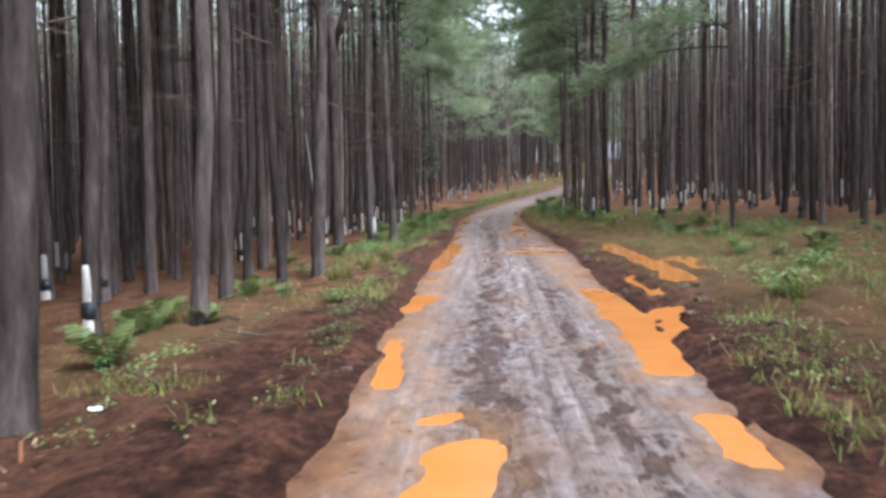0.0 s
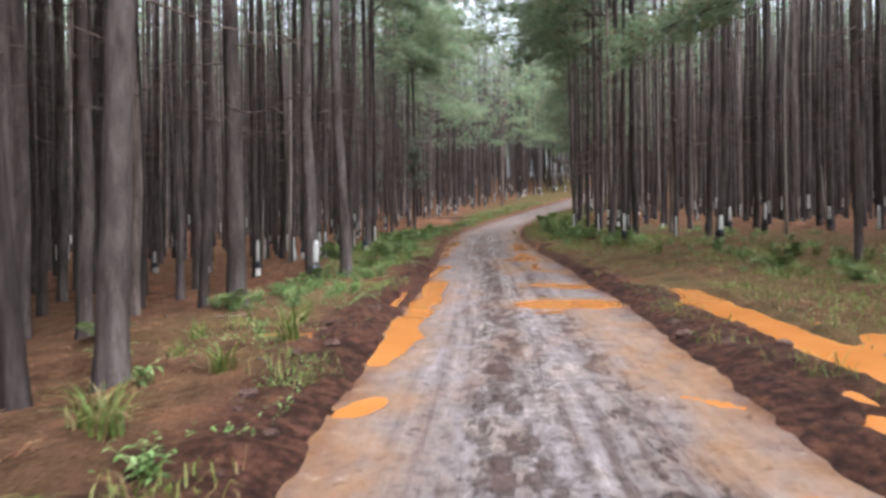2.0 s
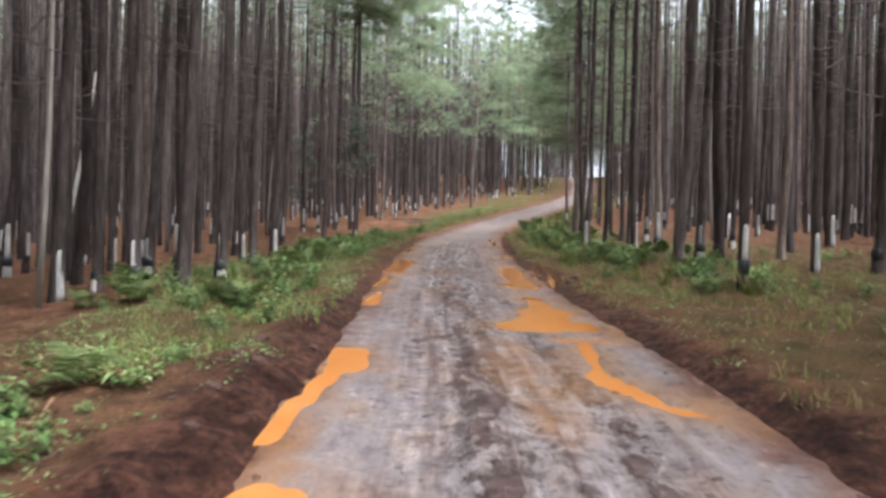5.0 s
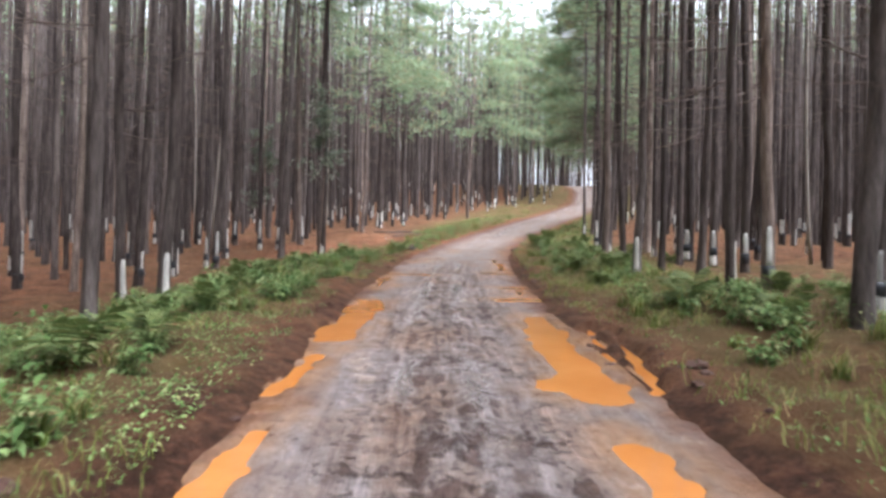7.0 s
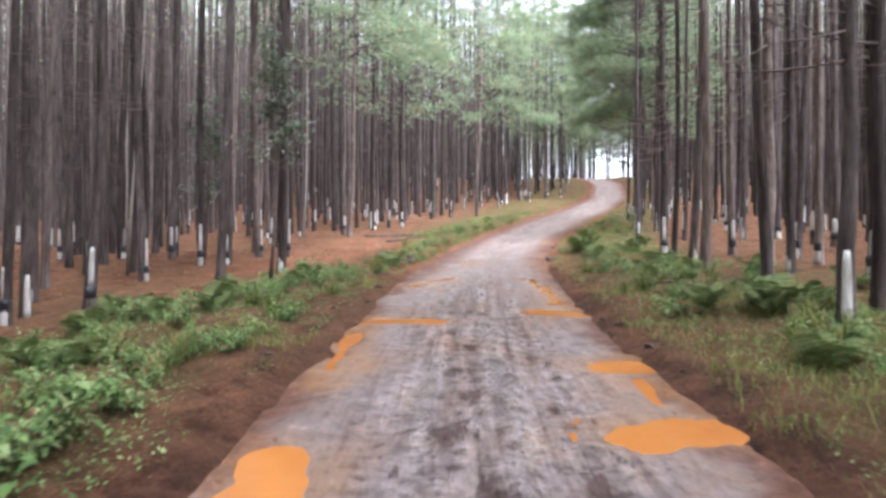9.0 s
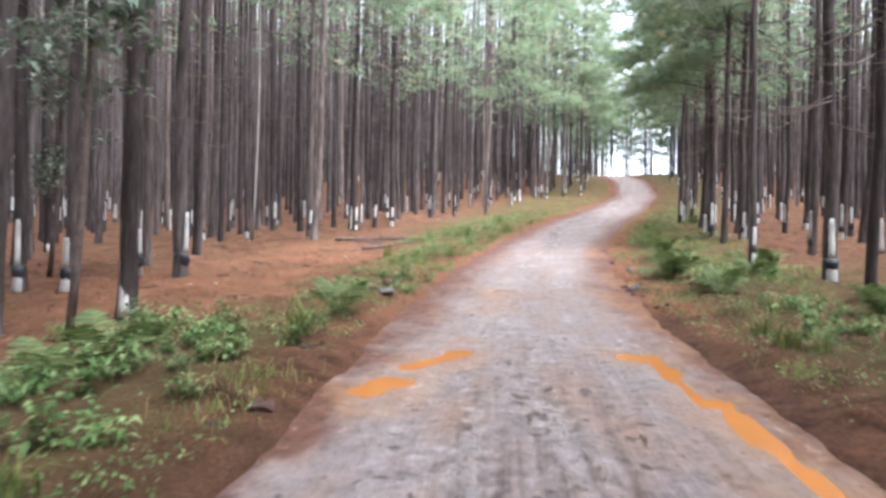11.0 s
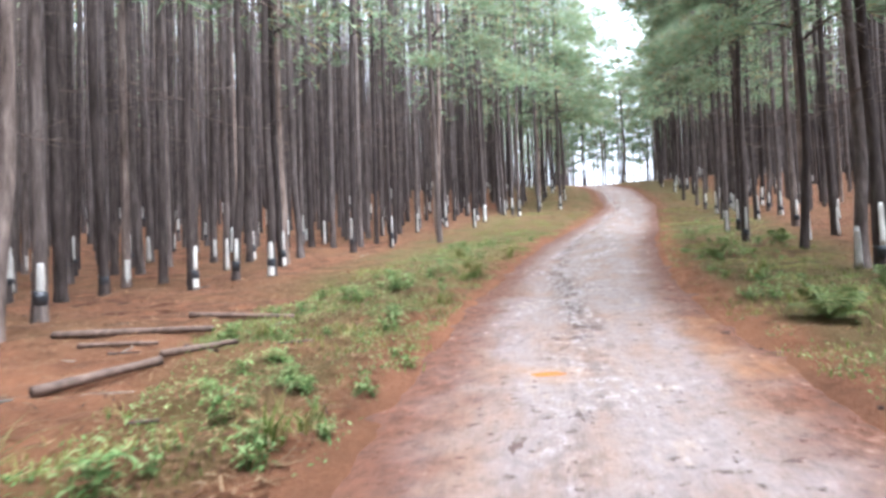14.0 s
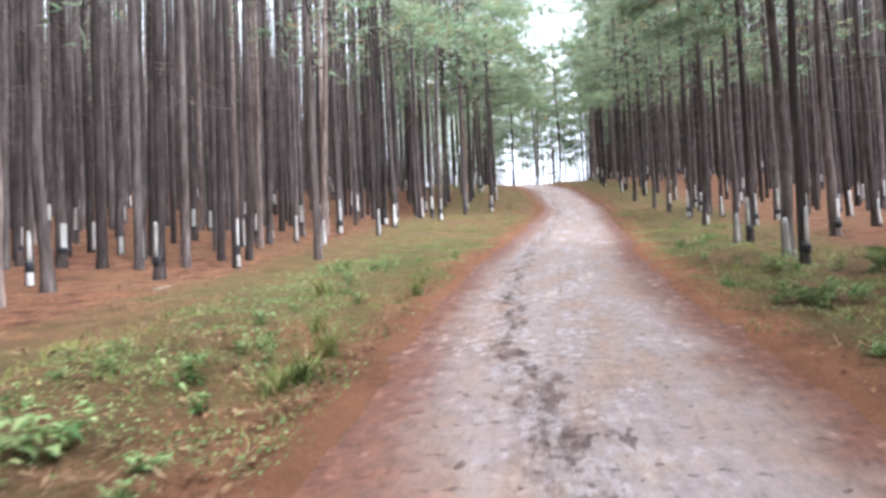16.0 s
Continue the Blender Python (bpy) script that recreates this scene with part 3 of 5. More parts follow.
def build_road():
    rows = graded(((-20, 2, 0.4), (2, 82, 0.07), (82, 130, 0.35), (130, 180, 2)))
    cols = np.linspace(-0.5, 0.5, 58)
    wide = lambda y: edge_right(y) - edge_left(y) + 0.7
    me, v, f = sheet("road", rows, cols, lambda d, y: centre(y) + d * wide(y), road_z, ROAD)
    x, y = v[:, 0], v[:, 1]
    u = x - centre(y)
    wave = 0.25 * (vnoise(y * 0 + 3, y, 6, 31) - 0.5)
    late = step(24, 30, y)
    track = np.exp(-(np.abs(u + 0.42 - 0.26 * late + wave) / (0.34 + 0.2 * late)) ** 2.6)
    track = np.maximum(track, 0.85 * np.exp(-((u - 0.62 + wave) / 0.26) ** 2))
    track = np.maximum(track, 0.75 * late * np.exp(-((u + 0.85 + wave) / 0.2) ** 2))
    amount = np.interp(y, (0, 6, 20, 34, 46, 54, 75), (0.28, 0.32, 0.28, 0.23, 0.18, 0.06, 0.04))
    e = outside(x, y)
    give(me, "verge", 0.9 * step(-0.5 - 0.55 * step(50, 58, y), 0.1, e + 0.4 * (vnoise(x, y, 0.5, 35) - 0.5) + 0.25 * (vnoise(x, y, 0.15, 36) - 0.5)))
    give(me, "churn", amount * track + 0.24 * rut(u - 0.12, y) + 0.1 * (vnoise(u, y, 1.2, 33) - 0.5))
    drift = 0.9 * (vnoise(u, y, 1.7, 37) - 0.5) + 0.5 * (vnoise(u, y, 0.5, 38) - 0.5)
    film = np.exp(-((u + 0.05 + drift) / 0.4) ** 2)
    ruts = np.exp(-((u - 0.1 + 0.15 * (1 - late) + wave) / 0.16) ** 2) + np.exp(-((u + 0.6 + wave) / 0.14) ** 2)
    # film sets the gloss of wet ruts and the pale painted glints
    give(me, "film", 0.06 * film * step(48, 62, y) + 0.03 * step(62, 80, y) + 0.12 * rut(u, y) + (0.05 + 0.26 * vnoise(u * 0, y, 1.6, 45)) * ruts * step(54, 46, y) * step(2, 14, y))
    give(me, "worn", 0.14 + 0.86 * step(54, 45, y) * np.exp(-(u / 1.3) ** 4) + 0.2 * film * step(50, 58, y) + 0.5 * rut(u, y))
    # 0 before y 28, 1 past y 56, for the change of road colour
    give(me, "upper_tone", step(28, 56, y + 4 * (vnoise(u, y, 2.5, 48) - 0.5)))
    tyres = sum(np.exp(-((u - at + wave) / 0.17) ** 2) for at in (-0.95, -0.4, 0.12, 0.68))
    give(me, "tread", np.clip(tyres, 0, 1) * step(54, 46, y) * step(10, 20, y) * (0.45 + 0.55 * vnoise(u, y, 1.4, 46)))
    silt = np.zeros(len(x))
    for half, line in PUDDLES + SILT:
        near = (np.abs(x - line[:, 0].mean()) < 4.5) & (np.abs(y - line[:, 1].mean()) < 7.5)
        g = line_gap(x[near], y[near], line)
        silt[near] = np.maximum(silt[near], step(half + 0.4, half * 0.7, g + 0.5 * (vnoise(x[near], y[near] * 0.6, 0.4, 34) - 0.5)))
    give(me, "silt", silt * np.interp(y, (0, 46, 54, 90), (0.62, 0.62, 0.36, 0.36)))
    uv = me.uv_layers.new(name="along")
    idx = f.ravel()
    uv.data.foreach_set("uv", np.stack([u[idx], y[idx]], -1).astype(np.float32).ravel())
    tagged(new("road", me), "wet grey-mauve clay track with churned muddy ruts", "road", kind="structure")


def build_puddles():
    for q, (half, line) in enumerate(PUDDLES):
        lo, hi = line.min(0) - half * 1.3 - 0.2, line.max(0) + half * 1.3 + 0.2
        xs, ys = np.arange(lo[0], hi[0] + 0.05, 0.05), np.arange(lo[1], hi[1] + 0.08, 0.08)
        xx, yy = np.meshgrid(xs, ys)
        keep = line_gap(xx, yy, line) < half * 1.25 + 0.16
        zz = water_level(xx, yy) - 0.01 - 0.004 * (q % 4)
        nr, nc = xx.shape
        v = np.stack([xx, yy, zz], -1).reshape(-1, 3)
        i, j = np.meshgrid(np.arange(nr - 1), np.arange(nc - 1), indexing="ij")
        ok = keep[:-1, :-1] & keep[1:, :-1] & keep[:-1, 1:] & keep[1:, 1:]
        a = (i * nc + j)[ok]
        f = np.stack([a, a + 1, a + nc + 1, a + nc], -1)
        used, inv = np.unique(f, return_inverse=True)
        me = mesh_of("puddle", v[used], inv.reshape(f.shape), [WATER], smooth=True)
        size = "wide" if half > 0.28 else "small" if half > 0.12 else "narrow"
        tagged(new("puddle", me), size + " puddle of opaque orange clay water on the muddy track", "puddle", group="puddles on the road")


build_land()
build_road()
build_puddles()


# ---- pines ----
def blades(rng, centres, ways, count, length, width, spread):
    """Sprays of narrow pointed blades at many places, as triangles."""
    n = len(centres)
    c = np.repeat(centres, count, 0)
    w = np.repeat(ways, count, 0) + spread * rng.normal(size=(n * count, 3))
    w /= np.linalg.norm(w, axis=1, keepdims=True)
    s = np.cross(w, rng.normal(size=w.shape))
    s /= np.linalg.norm(s, axis=1, keepdims=True) + 1e-9
    ln = length * (0.6 + 0.8 * rng.random((n * count, 1)))
    v = np.stack([c - s * width / 2, c + s * width / 2, c + w * ln], 1).reshape(-1, 3)
    return v, np.arange(len(v)).reshape(-1, 3)


def crown_mesh(seed, low, top, limbs, tufts, count, length, width, reach=2.7, wood=True):
    """The crown of a pine round the z axis: limbs with sprays of needles, from low to top."""
    rng = np.random.default_rng(seed)
    cs, ws, bars = [], [], []
    for q in range(limbs):
        h = low + (top - low) * ((q + rng.random()) / limbs) ** 0.9
        k = (h - low) / (top - low)
        az = q * 2.399 + rng.normal() * 0.4
        ln = (reach * (1 - 0.8 * k) + 0.35) * (0.7 + 0.5 * rng.random())
        t = np.linspace(0, 1, 5)
        rise = 0.35 * (k - 0.25) + 0.1 * rng.normal()
        out = np.array([np.cos(az), np.sin(az), 0])
        p = t[:, None] * ln * out + np.stack([0 * t, 0 * t, h + ln * (rise * t - 0.22 * t * t)], -1)
        bars.append(tube(p, np.linspace(0.035 * (1 - 0.6 * k), 0.007, 5), 4))
        tt = 0.25 + 0.75 * rng.random(tufts) ** 0.8
        pos = np.stack([np.interp(tt, t, p[:, a]) for a in range(3)], -1)
        side = np.array([-np.sin(az), np.cos(az), 0])
        off = (rng.random(tufts) - 0.5) * 1.0 * ln * (1.05 - tt * 0.75)
        pos += off[:, None] * (side + 0.35 * np.sign(off)[:, None] * out) + np.array([0, 0, 1]) * (rng.normal(size=(tufts, 1)) * 0.12)
        cs.append(pos)
        ws.append(out + np.sign(off)[:, None] * side * 0.6 + np.array([0, 0, 0.15]))
    v, f = blades(rng, np.concatenate(cs), np.concatenate(ws), count, length, width, 0.55)
    if not wood:
        return v, f
    bv, bf = joined(bars)
    tri = np.concatenate([bf[:, [0, 1, 2]], bf[:, [0, 2, 3]]])
    verts, faces = joined([(v, f), (bv, tri)])
    return mesh_of("crown", verts, faces, [NEEDLE, BARK], np.r_[np.zeros(len(f)), np.ones(len(tri))])


def trunk_mesh(seed, height, radius, fork=0.0):
    """A straight tapering trunk with a flared foot and slight bends."""
    rng = np.random.default_rng(seed)
    z = np.array([-0.4, -0.05, 0.12, 0.4, 0.9, 1.6, 2.6, 4, 6, 8.5, 11.5, 15, 18.5, 1]) if not fork else np.array([-0.4, -0.05, 0.12, 0.4, 0.9, 1.6, 2.6, 4, fork, fork + 1.0])
    if not fork:
        z[-1] = height
    r = radius * (1 - 0.72 * np.clip(z / height, 0, 1) ** 0.9)
    r[:4] *= (1.35, 1.28, 1.14, 1.04)
    if not fork:
        r[-1] = 0.03
    bend = np.cumsum(rng.normal(size=(len(z), 2)) * 0.012, 0) * np.clip(z, 0, 3)[:, None]
    bend[:3] = 0
    pieces = [tube(np.stack([bend[:, 0], bend[:, 1], z], -1), r, 12, True, 0.09, rng)]
    if fork:
        top = np.array([bend[-2, 0], bend[-2, 1], fork])
        for sx, ln in ((-0.42, height - fork), (0.38, height - fork - 1.5)):
            t = np.linspace(0, 1, 7)
            p = top + np.stack([sx * np.minimum(t * 5, 1.0) * 1.6 + 0.3 * sx * t, 0.2 * t, -0.1 + ln * t], -1)
            pieces.append(tube(p, radius * 0.62 * (1 - 0.85 * t), 10, True, 0.08, rng))
    v, f = joined(pieces)
    return mesh_of("trunk", v, f, [BARK], smooth=True)


def face_mesh(seed, radius, low, high, arc):
    """The pale tapped face, a curved slab that lies proud of the trunk towards -y."""
    rng = np.random.default_rng(seed)
    a = np.linspace(-arc / 2, arc / 2, 7) - math.pi / 2
    z = np.linspace(low, high, 7)
    aa, zz = np.meshgrid(a, z)
    edge = 1 - 0.12 * rng.random(zz.shape) * (np.abs(np.linspace(-1, 1, 7))[None] > 0.9)
    narrow = 1 - 0.35 * np.clip((zz - high + 0.12) / 0.12, 0, 1)
    aa = -math.pi / 2 + (aa + math.pi / 2) * edge * narrow
    rr = radius * (1 - 0.72 * np.clip(zz / 22, 0, 1) ** 0.9) * (1 + 0.22 * np.clip((0.5 - zz) / 0.5, 0, 1)) * 1.045
    front = np.stack([rr * np.cos(aa), rr * np.sin(aa), zz], -1).reshape(-1, 3)
    backs = np.stack([rr * 0.8 * np.cos(aa), rr * 0.8 * np.sin(aa), zz], -1).reshape(-1, 3)
    i, j = np.meshgrid(np.arange(6), np.arange(6), indexing="ij")
    q = (i * 7 + j).ravel()
    f = np.stack([q, q + 1, q + 8, q + 7], -1)
    rim = []
    for k in range(6):
        for p0, p1 in ((k, k + 1), (42 + k + 1, 42 + k), (7 * (k + 1), 7 * k), (7 * k + 6, 7 * k + 13)):
            rim.append((p1, p0, p0 + 49, p1 + 49))
    v = np.concatenate([front, backs])
    return mesh_of("tapped_face", v, np.concatenate([f, np.array(rim)]), [FACE], smooth=False)


def bag_mesh(seed, radius, z):
    """A dark collecting bag: a sagging pouch tied round the trunk's front, with its rim."""
    rng = np.random.default_rng(seed)
    a = np.linspace(-0.95, 0.95, 9) - math.pi / 2
    rows = ((0.05, 1.03), (0.04, 1.12), (0.0, 1.24), (-0.06, 1.27), (-0.12, 1.15), (-0.15, 1.02))
    v = []
    for dz, k in rows:
        side = np.cos((a + math.pi / 2) * 1.1)
        rr = radius * (1.02 + (k - 1.0) * np.clip(side + 0.25, 0.05, 1)) * (1 + 0.05 * rng.normal(size=9))
        v.append(np.stack([rr * np.cos(a), rr * np.sin(a), np.full(9, z + dz) - 0.03 * side * (dz < 0.02)], -1))
    v = np.concatenate(v)
    i, j = np.meshgrid(np.arange(5), np.arange(8), indexing="ij")
    q = (i * 9 + j).ravel()
    f = np.stack([q, q + 9, q + 10, q + 1], -1)
    strap_v, strap_f = tube(np.stack([radius * 1.04 * np.cos(np.linspace(0, 2 * np.pi, 15)), radius * 1.04 * np.sin(np.linspace(0, 2 * np.pi, 15)), np.full(15, z + 0.05)], -1), np.full(15, 0.013), 4)
    return mesh_of("resin_bag", v, f, [BAG], smooth=True), mesh_of("strap", strap_v, strap_f, [BAG], smooth=True)


def dead_branch_mesh(seed, reach):
    """One thin bare branch, bent towards its tip, with a few twigs."""
    rng = np.random.default_rng(seed)
    ln = reach * (0.5 + 0.7 * rng.random())
    t = np.linspace(0, 1, 6)
    lift = 0.15 * rng.normal()
    p = np.stack([t * ln, 0.2 * ln * rng.normal() * t**2, ln * (lift * t - 0.1 * np.sin(t * 2.6))], -1)
    bars = [tube(p, np.linspace(0.018, 0.005, 6), 4)]
    for s in range(4):
        k = rng.integers(2, 6)
        d = np.array([0.7, rng.choice([-1, 1]) * 0.8, 0.3 * rng.normal()])
        bars.append(tube([p[k], p[k] + d * ln * 0.16, p[k] + d * ln * 0.3 + [0, 0, 0.03]], [0.009, 0.006, 0.003], 4))
    v, f = joined(bars)
    return mesh_of("dead_branch", v, f, [DEADWOOD])


def bough_mesh(seed, root, tip, n=300, count=7, length=0.34, width=0.03):
    """A long limb that carries sprays of needles on its outer half."""
    rng = np.random.default_rng(seed)
    t = np.linspace(0, 1, 7)
    root, tip = np.array(root, float), np.array(tip, float)
    p = root + t[:, None] * (tip - root) + np.stack([0 * t, 0 * t, 0.5 * np.sin(t * 3.1)], -1)
    tt = 0.35 + 0.65 * rng.random(n) ** 0.7
    pos = np.stack([np.interp(tt, t, p[:, a]) for a in range(3)], -1)
    way = (tip - root) / np.linalg.norm(tip - root)
    side = np.cross(way, (0, 0, 1.0))
    off = rng.normal(size=n) * 0.55
    pos += off[:, None] * (side + 0.3 * np.sign(off)[:, None] * way) + rng.normal(size=(n, 3)) * (0.1, 0.1, 0.2)
    v, f = blades(rng, pos, way + np.sign(off)[:, None] * side * 0.6, count, length, width, 0.55)
    bv, bf = tube(p, np.linspace(0.05, 0.01, 7), 5)
    tri = np.concatenate([bf[:, [0, 1, 2]], bf[:, [0, 2, 3]]])
    verts, faces = joined([(v, f), (bv, tri)])
    return mesh_of("low_bough", verts, faces, [NEEDLE, BARK], np.r_[np.zeros(len(f)), np.ones(len(tri))])


R0, TALL = 0.132, 22.0
BOUGHS = [bough_mesh(30 + q, (0, 0, 0), (ln, 0, sag), 150, 6, 0.42, 0.045) for q, (ln, sag) in enumerate(((4.2, -0.4), (5.0, 0.2), (3.6, -0.7), (5.6, 0.5)))]
TRUNKS = [trunk_mesh(100 + q, TALL, R0) for q in range(8)]
FORKED = trunk_mesh(150, 19, R0 * 1.1, 6.2)
CROWN_EDGE = [crown_mesh(200 + q, 6.8 + 0.5 * (q % 3), TALL + 0.6, 32, 15, 5, 0.42, 0.056, 3.9) for q in range(5)]
CROWN_HIGH = [crown_mesh(210 + q, 10.5, TALL + 0.6, 24, 16, 5, 0.34, 0.036, 3.2) for q in range(4)]
# wide dense crowns out of view, added to shade the start of the track
CROWN_SHADE = [crown_mesh(230 + q, 11.5, TALL + 0.6, 30, 14, 5, 0.45, 0.07, 5.2) for q in range(4)]
CROWN_CREST = [crown_mesh(250 + q, 8.0, TALL + 0.6, 34, 14, 5, 0.7, 0.15, 4.2) for q in range(4)]
CROWN_DEEP = [crown_mesh(220 + q, 13.5, TALL + 0.6, 14, 8, 4, 0.34, 0.034, 2.0) for q in range(4)]
FACES = [face_mesh(300 + q, R0, lo, hi, arc) for q, (lo, hi, arc) in enumerate(((0.5, 1.1, 1.15), (0.48, 1.3, 1.0), (0.02, 0.95, 1.1), (0.45, 0.95, 1.25)))]
OLD_FACE = face_mesh(310, R0, 0.0, 0.36, 1.5)
BAGS = [bag_mesh(320 + q, R0, 0.43) for q in range(3)]
DEADS = [dead_branch_mesh(340 + q, 1.9) for q in range(7)]

STAND = []


def stand(*xy):
    STAND.extend(zip(xy[::2], xy[1::2]))


# trees that stand nearest to the track, in order along it
stand(-3.25, 4.39, -5, 8.26, -3.64, 8.5, -4.22, 10.95, -7.57, 12.96, -3.98, 13.56, -6.95, 13.72, -3.26, 13.89, -9.62, 14.19, -4.96, 14.19, -5.32, 15.3, -8.9, 15.75, -6.4, 16.8, -5.73, 17.61)
stand(-8.24, 17.78, -6.21, 18.96, -3.85, 19.1, -9.31, 19.8, 12.31, 20.1, -4.87, 20.14, -6.53, 20.69, 11.78, 21.47, 9.36, 22.62, 12.41, 23.16, -3.51, 23.67, -6.96, 23.86, -2.79, 24.28, 12.66, 24.39)
stand(-5.83, 24.86, -9.09, 26.24, -6.11, 27.32, -14.69, 28.7, -6.47, 28.74, 15.33, 29.24, 9.03, 29.6, 14.86, 30.24, 6.23, 31.17, -9.12, 31.28, -11.44, 31.79, -6.21, 32.08, -4.04, 32.42, -5.05, 32.61)
stand(9.96, 32.89, 8.76, 33.08, -3.57, 33.21, -6.04, 33.24, -5.57, 33.82, -4.69, 34.03, 15.24, 34.64, 6.79, 35.38, 9.37, 35.41, 7.88, 35.57, 7.81, 36.5, -6.41, 36.53, 13.56, 36.62, -3.94, 37.05)
stand(11.08, 37.9, 16.36, 37.96, 7.05, 39.38, 7.8, 39.41, 13.57, 39.93, 10.5, 40.16, -4.17, 40.46, -5.36, 41.26, 15.59, 42.13, 7.99, 42.71, 9.21, 42.91, 6.7, 43.6, -9.38, 43.16, 7.58, 44.2)
stand(-8.55, 45.45, -10.19, 45.64, 8.71, 45.68, 9.72, 45.68, -6.9, 45.72, 7.35, 46.65, 11.67, 46.73, 9.45, 46.76, 13.67, 47.32, -6.61, 47.55, 11.98, 48.16, -5.69, 48.73, -7.03, 48.82, 9.28, 49.14)
stand(15.67, 49.5, 10.59, 50.17, 7.92, 50.4, 9.51, 50.45, -6.56, 50.57, -8.05, 50.74, 26.33, 51.52, -11.43, 52.2, 11.49, 52.49, -11.07, 53.47, 9.01, 53.56, -4.57, 53.74, -3, 54.37, 13.94, 54.51)
stand(-7.11, 54.63, 10.85, 54.89, 9.23, 55.4, 9.5, 56.91, -6.25, 57.1, -5.42, 57.27, -9.7, 57.59, -11.38, 58.12, 27.49, 58.27, -4.61, 58.32, -3.68, 58.33, -9.72, 58.94, -9.1, 60.4, -5.3, 60.43)
stand(9.83, 60.46, -8.39, 60.51, 12.45, 62.15, -5.25, 63.87, -7.56, 64.57, -10.09, 64.79, 30.86, 65.62, -5.84, 65.74, 11.92, 66.25, 13.22, 67.17, -5.76, 67.81, -2.43, 67.86, 13.41, 67.87, -6.74, 68.7)
stand(33.35, 68.99, 27.78, 69.07, -5.17, 69.14, -9.48, 69.75, 13.33, 70.22, -3.02, 70.25, 13.48, 70.91, 14.87, 71.08, 16.93, 71.1, -8.16, 72.1, 19.67, 73.45, -9.81, 73.47, -3.59, 74.33, -9.33, 74.79)
stand(-7.36, 74.86, -1.69, 75.01, 15.09, 75.03, -6.37, 75.52, -9.34, 75.75, -1.95, 75.82, -0.81, 75.9, -6.05, 76.15, 18.5, 76.24, 0.04, 76.66, -9.12, 76.81, -7.16, 76.85, -5.77, 77.23, 16.75, 77.25)
stand(-11.65, 77.35, 17.83, 77.35, -6.77, 77.54, 15.54, 78.67, -1.76, 78.96, -4.4, 78.96, -0.05, 79.04, 16.49, 80.19, -0.17, 80.65, -12.83, 81.5, 0.17, 82.18, 20.06, 82.52, -1.68, 82.53, -5.48, 82.95)
stand(-7.31, 83.09, -0.57, 83.25, 2.07, 83.51, 17.76, 83.62, -11.84, 84.11, 18.63, 84.2, -2.9, 84.86, 3.61, 85.52, 5.83, 86.75, 3.8, 87.44, 21.86, 87.99, 0.53, 88.72, 24.05, 89.38, 21.26, 90.07)
stand(26.51, 90.51, 6.12, 90.76, 3.93, 90.77, 3.26, 91.44, -1.83, 91.79, 4.18, 92, 5.15, 92.2, 25.49, 92.62, 3.65, 93.06, 24.27, 93.13, 8.44, 93.33, 23.1, 93.88, 4.11, 93.92, 34.82, 95.72)
stand(-4.84, 95.91, -2.08, 96.08, 7.05, 96.48, 0.73, 96.93, 24.13, 97.17, 9.27, 97.57, 25.6, 101, 29.65, 102.85, 11.8, 103.04, 16.6, 104.2, 26.9, 105.5, 15.5, 106, 31.5, 108, 18.3, 108.6)
stand(15.1, 109, 28.4, 110, 17.2, 110.5, 30.3, 111.5, 19.6, 113.2, 33.27, 113.82, 18.8, 114, 29.4, 114.6, 20, 117.5, 31.3, 118.5, 20.2, 121, 30.9, 127, 30.3, 131.5)


def clear_of_road(x, y):
    """How far a tree must stay from the track's edge at this place."""
    if x < centre(y):
        return float(np.interp(y, (-20, 30, 36, 50, 56, 70, 110, 130), (3.0, 3.0, 3.6, 4.6, 6.0, 7.0, 3.4, 3)))
    return float(np.interp(y, (-20, 18, 24, 34, 40, 62, 80, 130), (8.5, 8.0, 6.5, 5.2, 4.4, 4.4, 4.2, 1.6)))


def plantation():
    """Places for the rest of the wood, on a jittered grid."""
    rng = np.random.default_rng(7)
    fixed = np.array(STAND)
    out = []
    for gy in np.arange(-34, 186, 2.1):
        for gx in np.arange(-72, 96, 2.15):
            x, y = gx + rng.normal() * 0.42 + (int(gy / 2.1) % 2) * 0.9, gy + rng.normal() * 0.42
            if y > 119 and 0.31 < (x - 5.4) / (y - 67) < 0.48 and rng.random() < 0.9:
                continue
            if float(outside(x, y)) < clear_of_road(x, y) + (3.4 if 5 < y < 92 else 0.5) or rng.random() < 0.06:
                continue
            if np.min(np.hypot(fixed[:, 0] - x, fixed[:, 1] - y)) < 1.15:
                continue
            out.append((x, y, float(outside(x, y))))
    return out


LABELS = {
    (True, True): "tall straight pine with a pale tapped face and dark resin bag",
    (True, False): "tall straight pine with a long pale tapped face near its foot",
    (False, False): "tall straight pine with dark furrowed bark and bare lower trunk",
}


# trunks whose girth differs clearly from the rest
GIRTH = {(-3.26, 13.89): 1.15, (-3.85, 19.1): 1.2, (-3.51, 23.67): 1.25, (-2.79, 24.28): 1.2, (-6.4, 16.8): 1.2}


